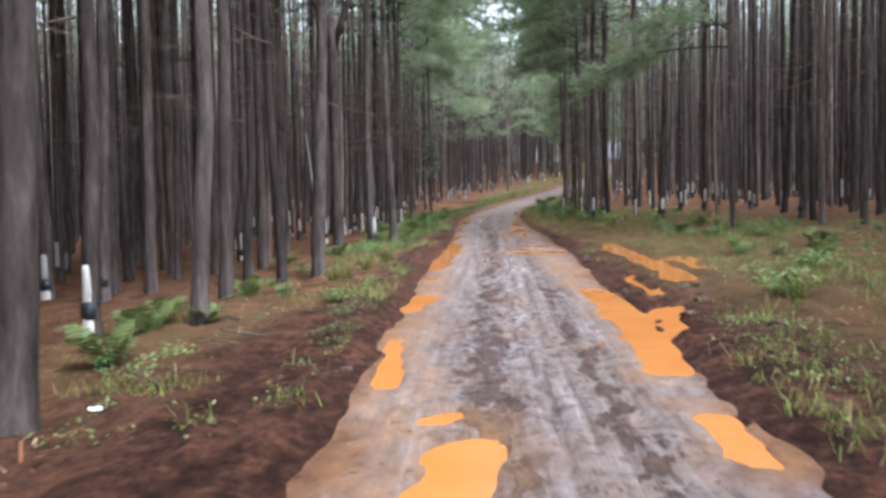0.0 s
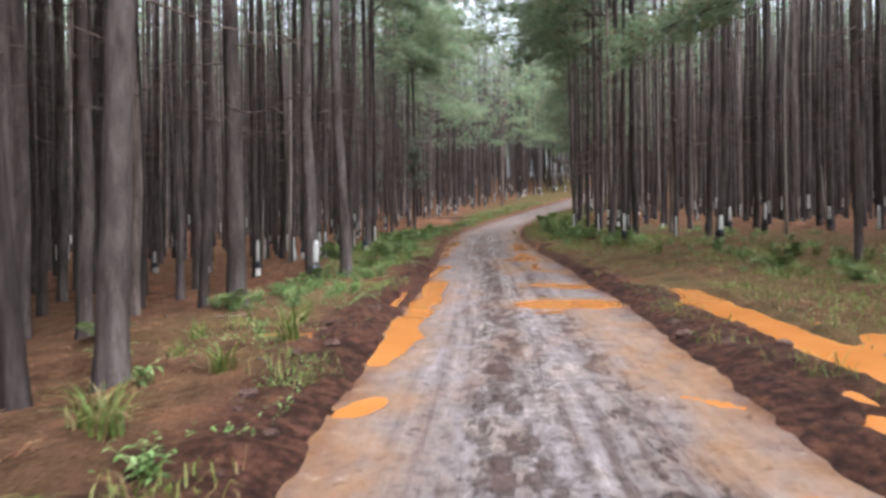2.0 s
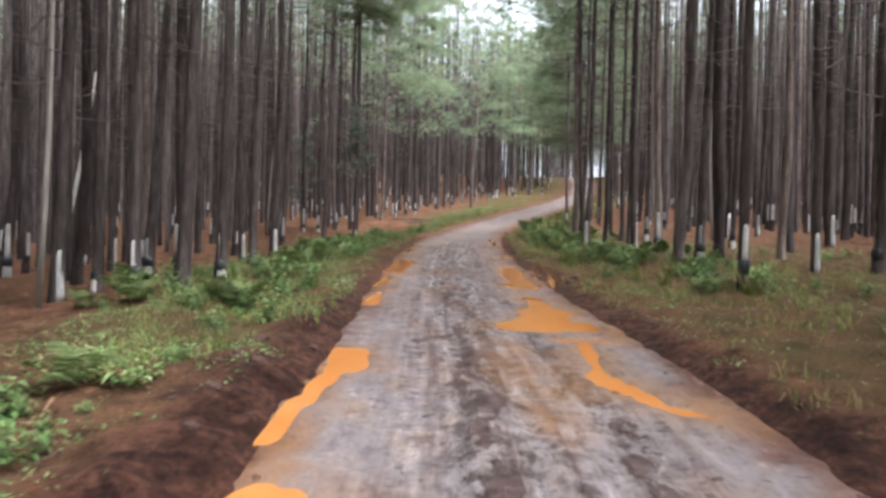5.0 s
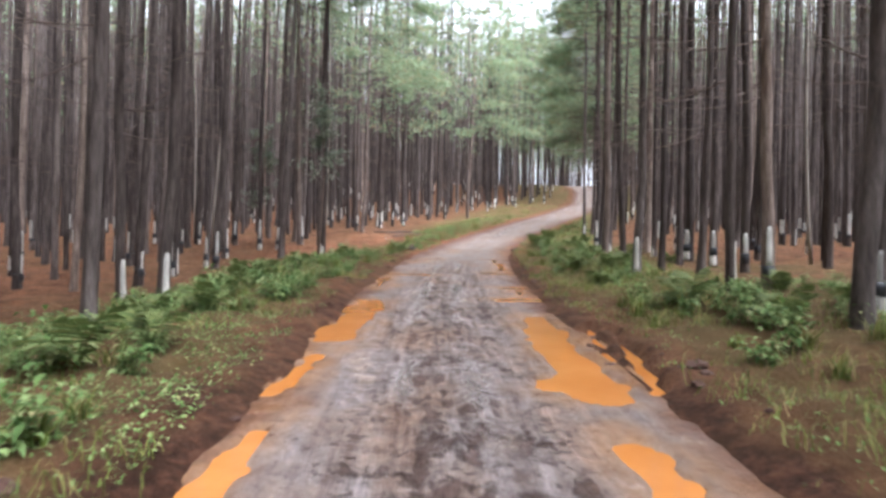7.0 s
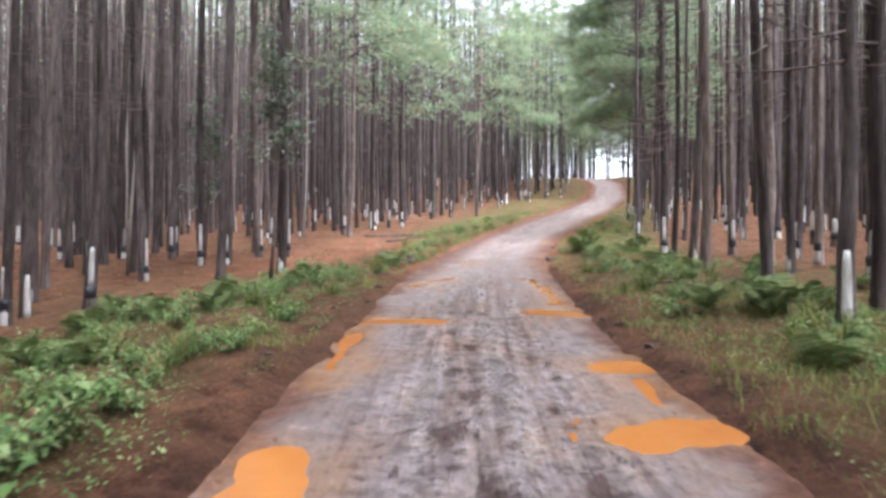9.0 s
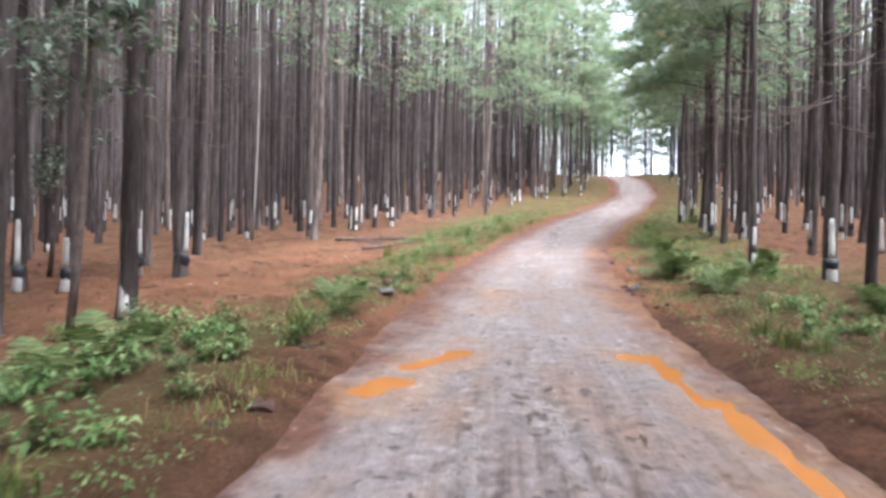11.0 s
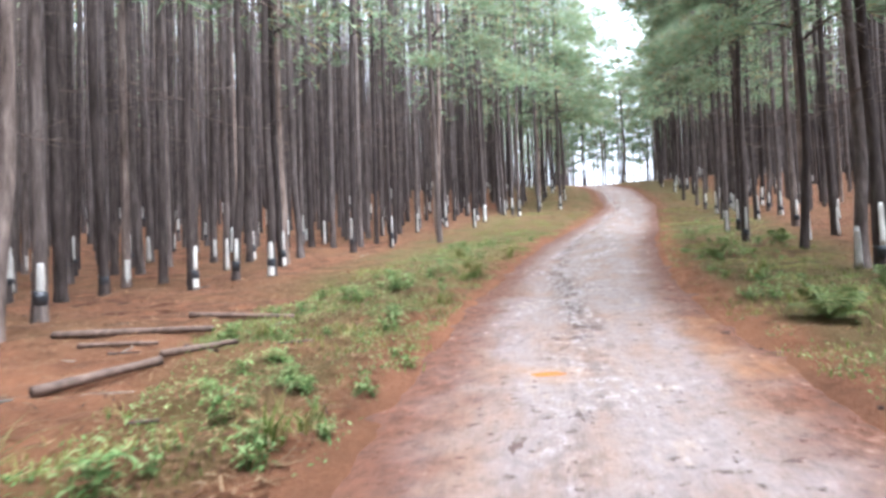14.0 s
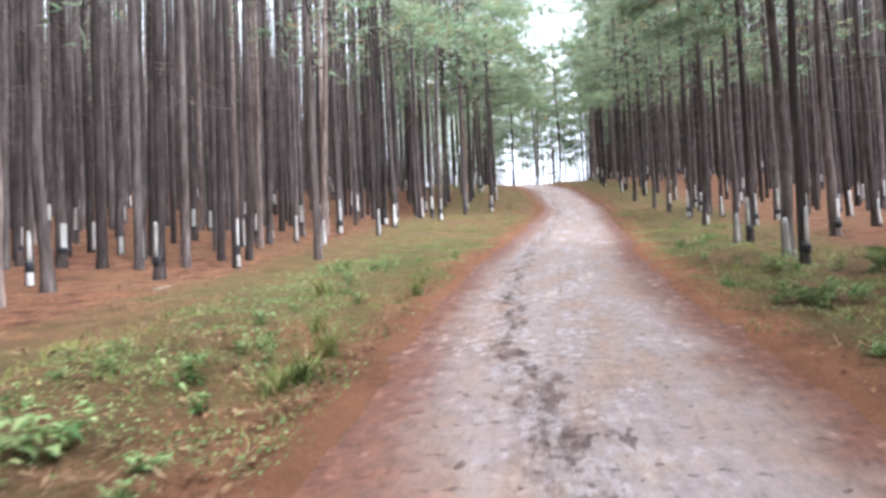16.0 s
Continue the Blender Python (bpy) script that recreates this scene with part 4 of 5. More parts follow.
def pine(rng, x, y, edge, shape=None, tall=1.0):
    tree = new("pine_tree")
    thick = 0.7 + 0.4 * rng.random()
    thick = GIRTH.get((x, y), thick)
    turn = rng.normal() * 28 + (25 if x < centre(y) else -25)
    lean = rng.normal(size=2) * (0.3 if (x, y) in GIRTH else 0.7)
    if 70 < y < 104 and x < centre(y):
        tall *= 1.12
    tree.matrix_basis = pose(x, y, land_at(x, y) - 0.02, lean[0], lean[1], turn) @ Matrix.Diagonal((thick, thick, tall * (0.9 + 0.2 * rng.random()), 1))
    part("trunk", shape or TRUNKS[rng.integers(len(TRUNKS))], tree)
    lofty = y < 68 if x < centre(y) else 26 < y < 64
    # trees before y 28 carry the unseen shading crowns
    crowns = CROWN_CREST if tall < 1 else CROWN_SHADE if y < 28 else (CROWN_HIGH if lofty else CROWN_EDGE) if edge else CROWN_DEEP
    part("crown", crowns[rng.integers(len(crowns))], tree, at=pose(0, 0, 0, 0, 0, rng.random() * 360) @ Matrix.Diagonal((1 / thick, 1 / thick, 1, 1)))
    for _ in range(rng.integers(1, 6) if edge else rng.integers(0, 3)):
        at = pose(0, 0, 3.2 + 5.5 * rng.random() ** 0.7, 0, 0, rng.random() * 360) @ Matrix.Diagonal((1 / thick, 1 / thick, 1, 1))
        part("dead_branch", DEADS[rng.integers(len(DEADS))], tree, "thin bare dead branch", at)
    tapped = not shape and rng.random() < (0.24 if y < 28 else 0.8)
    bagged = tapped and (y < 28 or rng.random() < 0.62)
    if tapped:
        k = rng.integers(4) if bagged else 2
        k = 0 if bagged and k == 2 else k
        part("tapped_face", FACES[k], tree, "pale tapped wood face")
        if bagged:
            pouch, strap = BAGS[rng.integers(3)]
            part("strap", strap, part("resin_bag", pouch, tree, "dark plastic resin bag"))
            if rng.random() < 0.55:
                part("old_tapped_face", OLD_FACE, tree, "weathered lower tapped face")
    label = "tall pine whose trunk forks into two stems" if shape else LABELS[(tapped, bagged)]
    return tagged(tree, label, "pine tree", group="pines along the track")


def build_pines():
    rng = np.random.default_rng(5)
    rest = plantation()
    rest.sort(key=lambda p: p[2] + 0.12 * max(0, p[1] - 75) + 0.5 * max(0, 2 - p[1]))
    for x, y in STAND:
        tree = pine(rng, x, y, float(outside(x, y)) < clear_of_road(x, y) + 3.2, FORKED if (x, y) == (-3.85, 19.1) else None)
        if (x, y) == (9.36, 22.62):
            z = land_at(x, y)
            for tip, low, seed in (((-5.0, 1.6, 5.4), 6.4, 1), ((-3.4, -1.6, 6.6), 6.9, 2), ((-3.2, 2.6, 6.2), 7.2, 3)):
                part("low_bough", bough_mesh(seed, (0, 0, low), tip), tree, "low green bough reaching over the verge", tree.matrix_basis.inverted() @ pose(x, y, z))
        e = float(outside(x, y))
        if 18 < y < 74 and e < clear_of_road(x, y) + 1.8:
            for _ in range(8 if x > centre(y) else 2):
                h = 3.4 + 9.5 * rng.random()
                toward = math.degrees(math.atan2(-1.2, centre(y) - x)) + rng.normal() * 35
                k = 0.8 + 0.5 * rng.random()
                part("dead_branch", DEADS[rng.integers(len(DEADS))], tree, "thin bare dead branch", tree.matrix_basis.inverted() @ pose(x, y, land_at(x, y) + h, 0, 0, toward) @ Matrix.Diagonal((k, k, k, 1)))
        if 22 < y < 118 and e < clear_of_road(x, y) + 1.6:
            for _ in range(7 if x < centre(y) else 9 if 63 < y < 86 else 3):
                low = np.interp(y, (50, 66, 67, 78, 80), (11.5, 11.5, 8.5, 8, 5.6)) if x < centre(y) else (9.5 if y < 64 else 5.6)
                h = low + (18.5 - low) * rng.random()
                toward = math.degrees(math.atan2(-3.0, centre(y) - x)) + rng.normal() * 38
                part("bough", BOUGHS[rng.integers(4)], tree, "green bough reaching out over the track", tree.matrix_basis.inverted() @ pose(x, y, land_at(x, y) + h, 0, 0, toward) @ Matrix.Diagonal((k := 0.6 + 0.55 * rng.random() * (1.3 - h / 20) if y > 50 else 0.85 + 0.35 * rng.random(), k, k, 1)))
        if 40 < y < 68 and e < clear_of_road(x, y) + 1.6:
            for _ in range(2):
                h = 13.5 + 6.5 * rng.random()
                toward = math.degrees(math.atan2(-2.0, centre(y) - x)) + rng.normal() * 25
                k = 0.85 + 0.35 * rng.random()
                part("bough", BOUGHS[rng.integers(4)], tree, "green bough reaching out over the track", tree.matrix_basis.inverted() @ pose(x, y, land_at(x, y) + h, 0, 0, toward) @ Matrix.Diagonal((k, k, k, 1)))
    # shorter trees that close the view over the crest
    for x, y in ((26.9, 140.0), (28.6, 146.5), (30.8, 141.5), (32.0, 150.0), (33.8, 144.0), (36.0, 152.0), (38.2, 146.0), (40.5, 150.5), (42.0, 143.0), (44.6, 149.0), (29.2, 136.0), (34.6, 137.5), (39.0, 139.0), (31.5, 156.0), (37.0, 158.0), (42.5, 157.0), (47.0, 153.0)):
        pine(rng, x, y, True, tall=0.8)
    near = 330 - len(STAND)
    for x, y, e in rest[:near]:
        pine(rng, x, y, e < clear_of_road(x, y) + 3.2)
    # the deep wood beyond, as one mass
    rng = np.random.default_rng(9)
    makes = [crown_mesh(400 + q, 13.5, 22.5, 9, 4, 3, 0.55, 0.09, 2.1, wood=False) for q in range(6)]
    thin = [crown_mesh(420 + q, 7.0, 22.5, 10, 3, 2, 0.85, 0.21, 2.2, wood=False) for q in range(4)]
    edges = [crown_mesh(440 + q, 7.0, 22.5, 22, 10, 3, 0.6, 0.11, 3.6, wood=False) for q in range(4)]
    crest = [crown_mesh(460 + q, 8.0, 22.5, 18, 9, 3, 0.58, 0.1, 3.4, wood=False) for q in range(4)]
    # the deep wood's own unseen dense crowns, added to darken the start
    closed = [crown_mesh(480 + q, 11.5, 22.5, 24, 9, 3, 0.7, 0.14, 4.4, wood=False) for q in range(4)]
    tv, tf, cv, cf, fv, ff, bv, bf = [], [], [], [], [], [], [], []
    nt = nc = nf = nb = 0
    for x, y, e in rest[near:]:
        z = land_at(x, y) - 0.1
        far = e > 34
        sides = 5 if far else 7
        a = np.linspace(0, 2 * np.pi, sides, endpoint=False) + rng.random()
        r = R0 * (0.65 + 0.4 * rng.random())
        hs, rs = ((0, 9, 21), (1.05, 0.72, 0.2)) if far else ((0, 0.4, 6, 13, 22), (1.3, 1.03, 0.82, 0.55, 0.1))
        tip = rng.normal(size=2) * 0.25
        ring = [np.stack([x + tip[0] * h / 22 + r * k * np.cos(a), y + tip[1] * h / 22 + r * k * np.sin(a), np.full(sides, z + h)], -1) for h, k in zip(hs, rs)]
        i, j = np.meshgrid(np.arange(len(hs) - 1), np.arange(sides), indexing="ij")
        k = (j + 1) % sides
        f = np.stack([i * sides + j, i * sides + k, (i + 1) * sides + k, (i + 1) * sides + j], -1).reshape(-1, 4)
        tv.append(np.concatenate(ring))
        tf.append(f + nt)
        nt += sides * len(hs)
        for k in range(2 if e > 24 else 1 if e > 9 else 0):
            tv.append(np.concatenate(ring) + (0.9 + 0.5 * rng.random() - 1.9 * k, 0.8 - 1.6 * rng.random(), 0))
            tf.append(f + nt)
            nt += sides * len(hs)
        # before y 26 the added shading crowns stand near the track
        src = closed if y < 26 and e < 16 else makes if y < -2 else crest if 100 < y < 145 and 0.12 < (x - 5.4) / (y - 67) < 0.75 and far else thin if far else (edges if e < clear_of_road(x, y) + 4 else crest if 100 < y < 150 and 0.12 < (x - 5.4) / (y - 67) < 0.75 else makes)
        v, f = src[rng.integers(len(src))]
        ca, sa = math.cos(q := rng.random() * 6.28), math.sin(q)
        v = np.stack([v[:, 0] * ca - v[:, 1] * sa + x, v[:, 0] * sa + v[:, 1] * ca + y, v[:, 2] + z], -1)
        cv.append(v)
        cf.append(f + nc)
        nc += len(v)
        if rng.random() < (0.4 if y < 28 else 0.8) and not e > 46:
            lo = 0.5 if rng.random() < 0.6 else 0.05
            hi = lo + 0.55 + 0.3 * rng.random()
            mid = -math.pi / 2 + rng.normal() * 0.6 + (0.35 if x < centre(y) else -0.35)
            fa = mid + np.linspace(-0.6, 0.6, 4)
            v = np.concatenate([np.stack([x + r * 1.07 * np.cos(fa), y + r * 1.07 * np.sin(fa), np.full(4, z + 0.1 + h)], -1) for h in (lo, hi)])
            fv.append(v)
            ff.append(np.array([(p, p + 1, p + 5, p + 4) for p in range(3)]) + nf)
            nf += 8
            if lo > 0.3:
                fa = mid + np.linspace(-1.2, 1.2, 5)
                v = np.concatenate([np.stack([x + r * k * np.cos(fa), y + r * k * np.sin(fa), np.full(5, z + 0.1 + lo + h)], -1) for h, k in ((0.03, 1.1), (-0.03, 1.3), (-0.1, 1.1))])
                bv.append(v)
                bf.append(np.array([(p + 5 * s, p + 1 + 5 * s, p + 6 + 5 * s, p + 5 + 5 * s) for p in range(4) for s in range(2)]) + nb)
                nb += 15
    # bare dead twigs on the lower trunks
    spots = np.array([(x, y, e) for x, y, e in rest if y > -4 and e > 4] + [(x, y, 3.0) for x, y in STAND for _ in range(3)])
    k = 22
    foot = np.repeat(np.stack([spots[:, 0], spots[:, 1], land_z(spots[:, 0], spots[:, 1])], -1), k, 0)
    m = len(foot)
    az = rng.random(m) * 6.28
    root = foot + np.stack([0 * az, 0 * az, 3.0 + 11 * rng.random(m) ** 0.8], -1)
    tip = root + np.stack([np.cos(az), np.sin(az), -0.25 + 0.5 * rng.random(m)], -1) * (0.7 + 1.3 * rng.random(m))[:, None]
    wide = (0.006 + 0.0007 * np.repeat(spots[:, 2], k))[:, None] * np.array([0, 0, 1.0])
    twigs = np.stack([root - wide, root + wide, tip], 1).reshape(-1, 3)
    woods = new("pine_wood")
    tagged(woods, "deep plantation of tall straight pines with pale tapped faces", "woods", kind="stuff")
    for name, vv, fs, mat in (("trunks", tv, tf, BARK_FAR), ("crowns", cv, cf, NEEDLE), ("tapped_faces", fv, ff, FACE), ("resin_bags", bv, bf, BAG), ("dead_twigs", [twigs], [np.arange(len(twigs)).reshape(-1, 3)], DEADWOOD)):
        ob = part(name, mesh_of(name, np.concatenate(vv), np.concatenate(fs), [mat], smooth=name == "trunks"), woods)
        tagged(ob, kind="stuff")


build_pines()


# ---- undergrowth ----
def frond_mesh(seed, length):
    """One arching fern frond: a stalk with paired, pointed leaflets."""
    rng = np.random.default_rng(seed)
    n = 25
    t = np.linspace(0.0, 1, n)
    rise, fall = 1.15 + 0.3 * rng.random(), 0.95 + 0.3 * rng.random()
    p = np.stack([length * t * (1 - 0.1 * t), 0.08 * length * rng.normal() * t**2, length * (rise * t - fall * t**2) + 0.02], -1)
    bv, bf = tube(p[::2], np.linspace(0.007, 0.002, len(p[::2])), 4)
    tris = [(bv, np.concatenate([bf[:, [0, 1, 2]], bf[:, [0, 2, 3]]]))]
    for k in range(2, n):
        w = length * 0.3 * math.sin(min(1.0, t[k] * 1.15 + 0.12) * math.pi) ** 0.8 + 0.012
        for sgn in (-1, 1):
            d = np.array([0.35, sgn, -0.12 + 0.1 * rng.normal()])
            a = p[k] + np.array([-0.016 * length, 0, 0])
            b = p[k] + np.array([0.018 * length, 0, 0.004])
            m = p[k] + d * w * 0.55 + np.array([0.03 * length, 0, 0.012])
            e = p[k] + d * w
            tris.append((np.array([a, b, m, e]), np.array([(0, 1, 2), (0, 2, 3)])))
    v, f = joined(tris)
    return mesh_of("frond", v, f, [FERN])


def leaf_patch(rng, centre_at, way, length, width):
    """A pointed, folded leaf as four triangles."""
    way = way / np.linalg.norm(way)
    s = np.cross(way, (0, 0, 1.0))
    s /= np.linalg.norm(s) + 1e-9
    up = np.cross(s, way)
    a = centre_at
    m = a + way * length * 0.5 + up * length * 0.06
    t = a + way * length - np.array([0, 0, 0.18 * length])
    l, r = m + s * width / 2 + up * 0.15 * width, m - s * width / 2 + up * 0.15 * width
    return np.array([a, l, m, r, t]), np.array([(0, 2, 1), (0, 3, 2), (1, 2, 4), (2, 3, 4)])


def weed_meshes(seed, stems, tall, leaf):
    """A clump of leafy stems."""
    rng = np.random.default_rng(seed)
    bars, leaves = [], []
    for _ in range(stems):
        az, ln = rng.random() * 6.28, tall * (0.6 + 0.6 * rng.random())
        out = np.array([np.cos(az), np.sin(az), 0]) * (0.3 + 0.5 * rng.random())
        foot = np.array([rng.normal(), rng.normal(), 0]) * tall * 0.22
        t = np.linspace(0, 1, 4)
        p = foot + t[:, None] * ln * out * (0.4 + 0.6 * t[:, None]) + np.stack([0 * t, 0 * t, ln * t - 0.02], -1)
        bars.append(tube(p, np.linspace(0.006, 0.002, 4), 4))
        for k in range(7):
            q = 0.25 + 0.75 * k / 6
            at = np.array([np.interp(q, t, p[:, a]) for a in range(3)])
            b = k * 2.4 + rng.random()
            d = np.array([np.cos(b), np.sin(b), 0.35 * rng.normal() + 0.15])
            leaves.append(leaf_patch(rng, at, d, leaf * (0.6 + 0.7 * rng.random()), leaf * 0.42))
    bv, bf = joined(bars)
    v, f = joined([*leaves, (bv, np.concatenate([bf[:, [0, 1, 2]], bf[:, [0, 2, 3]]]))])
    return mesh_of("foliage", v, f, [WEED])


FRONDS = [frond_mesh(500 + q, 0.62 + 0.06 * q) for q in range(4)]
WEEDS = [weed_meshes(520 + q, 7 + q % 4, tall, leaf) for q, (tall, leaf) in enumerate(((0.3, 0.13), (0.4, 0.16), (0.24, 0.1), (0.4, 0.16), (0.2, 0.09)))]


def fern(rng, x, y, size):
    plant = new("fern")
    plant.matrix_basis = pose(x, y, land_at(x, y) - 0.01, 0, 0, rng.random() * 360) @ Matrix.Diagonal((size, size, size, 1))
    n = 6 + rng.integers(4)
    for q in range(n):
        part("frond", FRONDS[rng.integers(4)], plant, at=pose(0, 0, 0, rng.normal() * 8, -12 + rng.normal() * 12, q * 360 / n + rng.normal() * 12))
    label = "broad green fern with arching fronds on the verge" if size > 0.95 else "small green fern growing among the grass"
    tagged(plant, label, "fern", group="ferns beside the track")


def weed(rng, x, y, kind, size, mass=None):
    if mass is not None:
        me = WEEDS[kind]
        v, f = np.empty(len(me.vertices) * 3, np.float32), np.empty(len(me.loops), np.int32)
        me.vertices.foreach_get("co", v)
        me.loops.foreach_get("vertex_index", f)
        a = rng.random() * 6.28
        v = v.reshape(-1, 3) * size
        mass.append((np.stack([v[:, 0] * math.cos(a) - v[:, 1] * math.sin(a) + x, v[:, 0] * math.sin(a) + v[:, 1] * math.cos(a) + y, v[:, 2] + land_at(x, y)], -1), f.reshape(-1, 3)))
        return
    plant = new("weed_clump")
    plant.matrix_basis = pose(x, y, land_at(x, y), 0, 0, rng.random() * 360) @ Matrix.Diagonal((size, size, size, 1))
    tagged(part("foliage", WEEDS[kind], plant), kind="stuff")
    label = "tall clump of long-leaved green weeds beside the track" if kind in (1, 3) else "low clump of broad-leaved light green weeds"
    tagged(plant, label, "weeds", group="weed clumps on the verge")


def verge_spots(rng, number, left, y0, y1, e0, e1):
    out = []
    while len(out) < number:
        y, e = y0 + (y1 - y0) * rng.random(), e0 + (e1 - e0) * rng.random()
        x = float(edge_left(y)) - e if left else float(edge_right(y)) + e
        if vnoise(x, y, 1.6, 41) > 0.38 and float(wet(np.array([x]), np.array([y]), 0.2)[0]) < 0.1:
            out.append((x, y))
    return out


def tuft_mesh(seed, tall):
    """A tussock of long, strongly bent grass leaves."""
    rng = np.random.default_rng(seed)
    m = 46
    az = rng.random(m) * 6.28
    out, side = np.stack([np.cos(az), np.sin(az), 0 * az], -1), np.stack([-np.sin(az), np.cos(az), 0 * az], -1)
    h, bent = (tall * (0.5 + 0.7 * rng.random(m)))[:, None], (0.35 + 0.75 * rng.random(m))[:, None]
    w = (0.006 + 0.007 * rng.random(m))[:, None]
    c = rng.normal(size=(m, 3)) * (0.06, 0.06, 0)
    rings = []
    for t in (0.0, 0.35, 0.7, 1.0):
        p = c + out * h * bent * t * t + np.array([0, 0, 1.0]) * h * (t - 0.55 * bent * t * t)
        k = w * (1 - 0.9 * t**2)
        rings.append(np.stack([p - side * k, p + side * k], 1))
    v = np.stack(rings, 1).reshape(-1, 3)
    q = np.arange(m)[:, None] * 8
    f = np.concatenate([q + np.array([2 * r, 2 * r + 1, 2 * r + 3, 2 * r + 2]) for r in range(3)], 0)
    return mesh_of("grass_tuft", v, f, [GRASS])


TUFTS = [tuft_mesh(560 + q, tall) for q, tall in enumerate((0.32, 0.42, 0.5, 0.36))]


def build_tufts():
    rng = np.random.default_rng(47)
    spots = [(-1.9, 15.4), (-2.2, 16.9), (5.0, 33.2), (5.3, 34.2), (4.9, 35.0), (5.2, 32.2), (4.3, 8.4), (5.0, 9.4), (5.6, 8.0)]
    for n, left, y0, y1, e0, e1 in ((26, False, 26, 50, 0.9, 3.2), (14, False, 50, 74, 0.8, 3), (14, False, 6, 26, 3, 7), (8, True, 8, 30, 1.1, 3.2), (20, True, 30, 52, 0.9, 3.6), (14, True, 52, 82, 0.6, 3)):
        spots += verge_spots(rng, n, left, y0, y1, e0, e1)
    for x, y in spots:
        s = 0.75 + 0.5 * rng.random()
        ob = new("grass_tuft", TUFTS[rng.integers(4)])
        ob.matrix_basis = pose(x, y, land_at(x, y) - 0.01, 0, 0, rng.random() * 360) @ Matrix.Diagonal((s, s, s, 1))
        tagged(ob, "tussock of long bent green and straw-coloured grass", "grass tuft", group="grass tufts on the verge")


def build_plants():
    rng = np.random.default_rng(17)
    for x, y, s in ((-2.3, 33.6, 1.25), (-2.1, 34.7, 1.0), (5.86, 35.5, 1.15), (5.6, 37.9, 1.2), (7.05, 58.9, 1.05), (9.1, 66.2, 1.0), (-4.1, 7.9, 1.0), (-4.6, 31.4, 1.1), (6.45, 44.9, 1.15), (0.3, 53.5, 1.05), (6.8, 58.0, 1.2), (6.8, 55.8, 1.0), (8.3, 62.6, 1.1), (6.3, 44.6, 1.1), (5.35, 37.4, 1.1), (-2.95, 36.9, 1.0), (7.9, 60.6, 1.0), (-3.6, 6.2, 0.9)):
        fern(rng, x, y, s)
    for n, left, y0, y1, e0, e1 in ((24, True, 27, 52, 1.5, 4.8), (8, True, 6, 27, 1.8, 4), (14, False, 28, 52, 1.6, 5), (9, False, 52, 78, 1.4, 4), (7, False, 10, 28, 3.0, 7)):
        for x, y in verge_spots(rng, n, left, y0, y1, e0, e1):
            fern(rng, x, y, 0.5 + 0.4 * rng.random())
    for x, y, k, s in ((-2.0, 9.7, 1, 0.8), (-1.75, 11.5, 2, 0.9), (-1.5, 38.9, 1, 1.2), (-2.25, 37.1, 3, 1.1), (-1.5, 39.9, 3, 1.1), (3.2, 67.6, 1, 1.0), (-1.96, 31.2, 3, 1.2), (3.6, 72.4, 1, 1.2), (4.3, 8.8, 1, 1.4), (1.05, 58.5, 0, 1.1), (1.0, 57.6, 2, 1.3), (1.25, 62.3, 0, 1.0), (5.0, 45.1, 1, 1.1), (-2.55, 37.9, 1, 1.3), (-1.6, 39.0, 1, 1.4), (3.5, 71.6, 0, 1.2), (4.3, 73.7, 0, 1.1), (2.65, 70.5, 2, 1.3), (6.9, 56.6, 1, 1.3), (7.4, 57.4, 1, 1.2)):
        weed(rng, x, y, k, s)
    for n, left, y0, y1, e0, e1, kinds in ((14, True, 5, 26, 1.4, 3.8, (0, 1, 2)), (104, True, 27, 53, 0.9, 4.4, (0, 1, 2, 3)), (12, True, 53, 66, 0.4, 1.6, (0, 2, 4)), (40, True, 66, 84, 0.8, 4, (0, 2, 4)), (74, False, 24, 54, 1.2, 4.4, (0, 1, 2, 3)), (32, False, 52, 90, 0.9, 3.6, (0, 1, 4)), (20, False, 5, 26, 3, 7, (0, 1, 2))):
        for x, y in verge_spots(rng, n, left, y0, y1, e0, e1):
            weed(rng, x, y, kinds[rng.integers(len(kinds))], 0.55 + 0.5 * rng.random())
    mass = []
    for n, left, y0, y1, e0, e1, kinds in ((80, True, 18, 30, 1.2, 3.6, (0, 1, 2)), (110, False, 14, 44, 3.2, 9, (0, 1, 2)), (70, True, 40, 53, 1.0, 4.2, (0, 1, 2)), (40, True, 54, 66, 0.3, 2.2, (0, 2, 4)), (60, False, 44, 80, 1.0, 5, (0, 2, 4))):
        for x, y in verge_spots(rng, n, left, y0, y1, e0, e1):
            weed(rng, x, y, kinds[rng.integers(len(kinds))], 0.45 + 0.45 * rng.random(), mass)
    tagged(new("undergrowth", mesh_of("undergrowth", *joined(mass), [WEED])), "scattered low broad-leaved green plants between the pines", "undergrowth", kind="stuff")


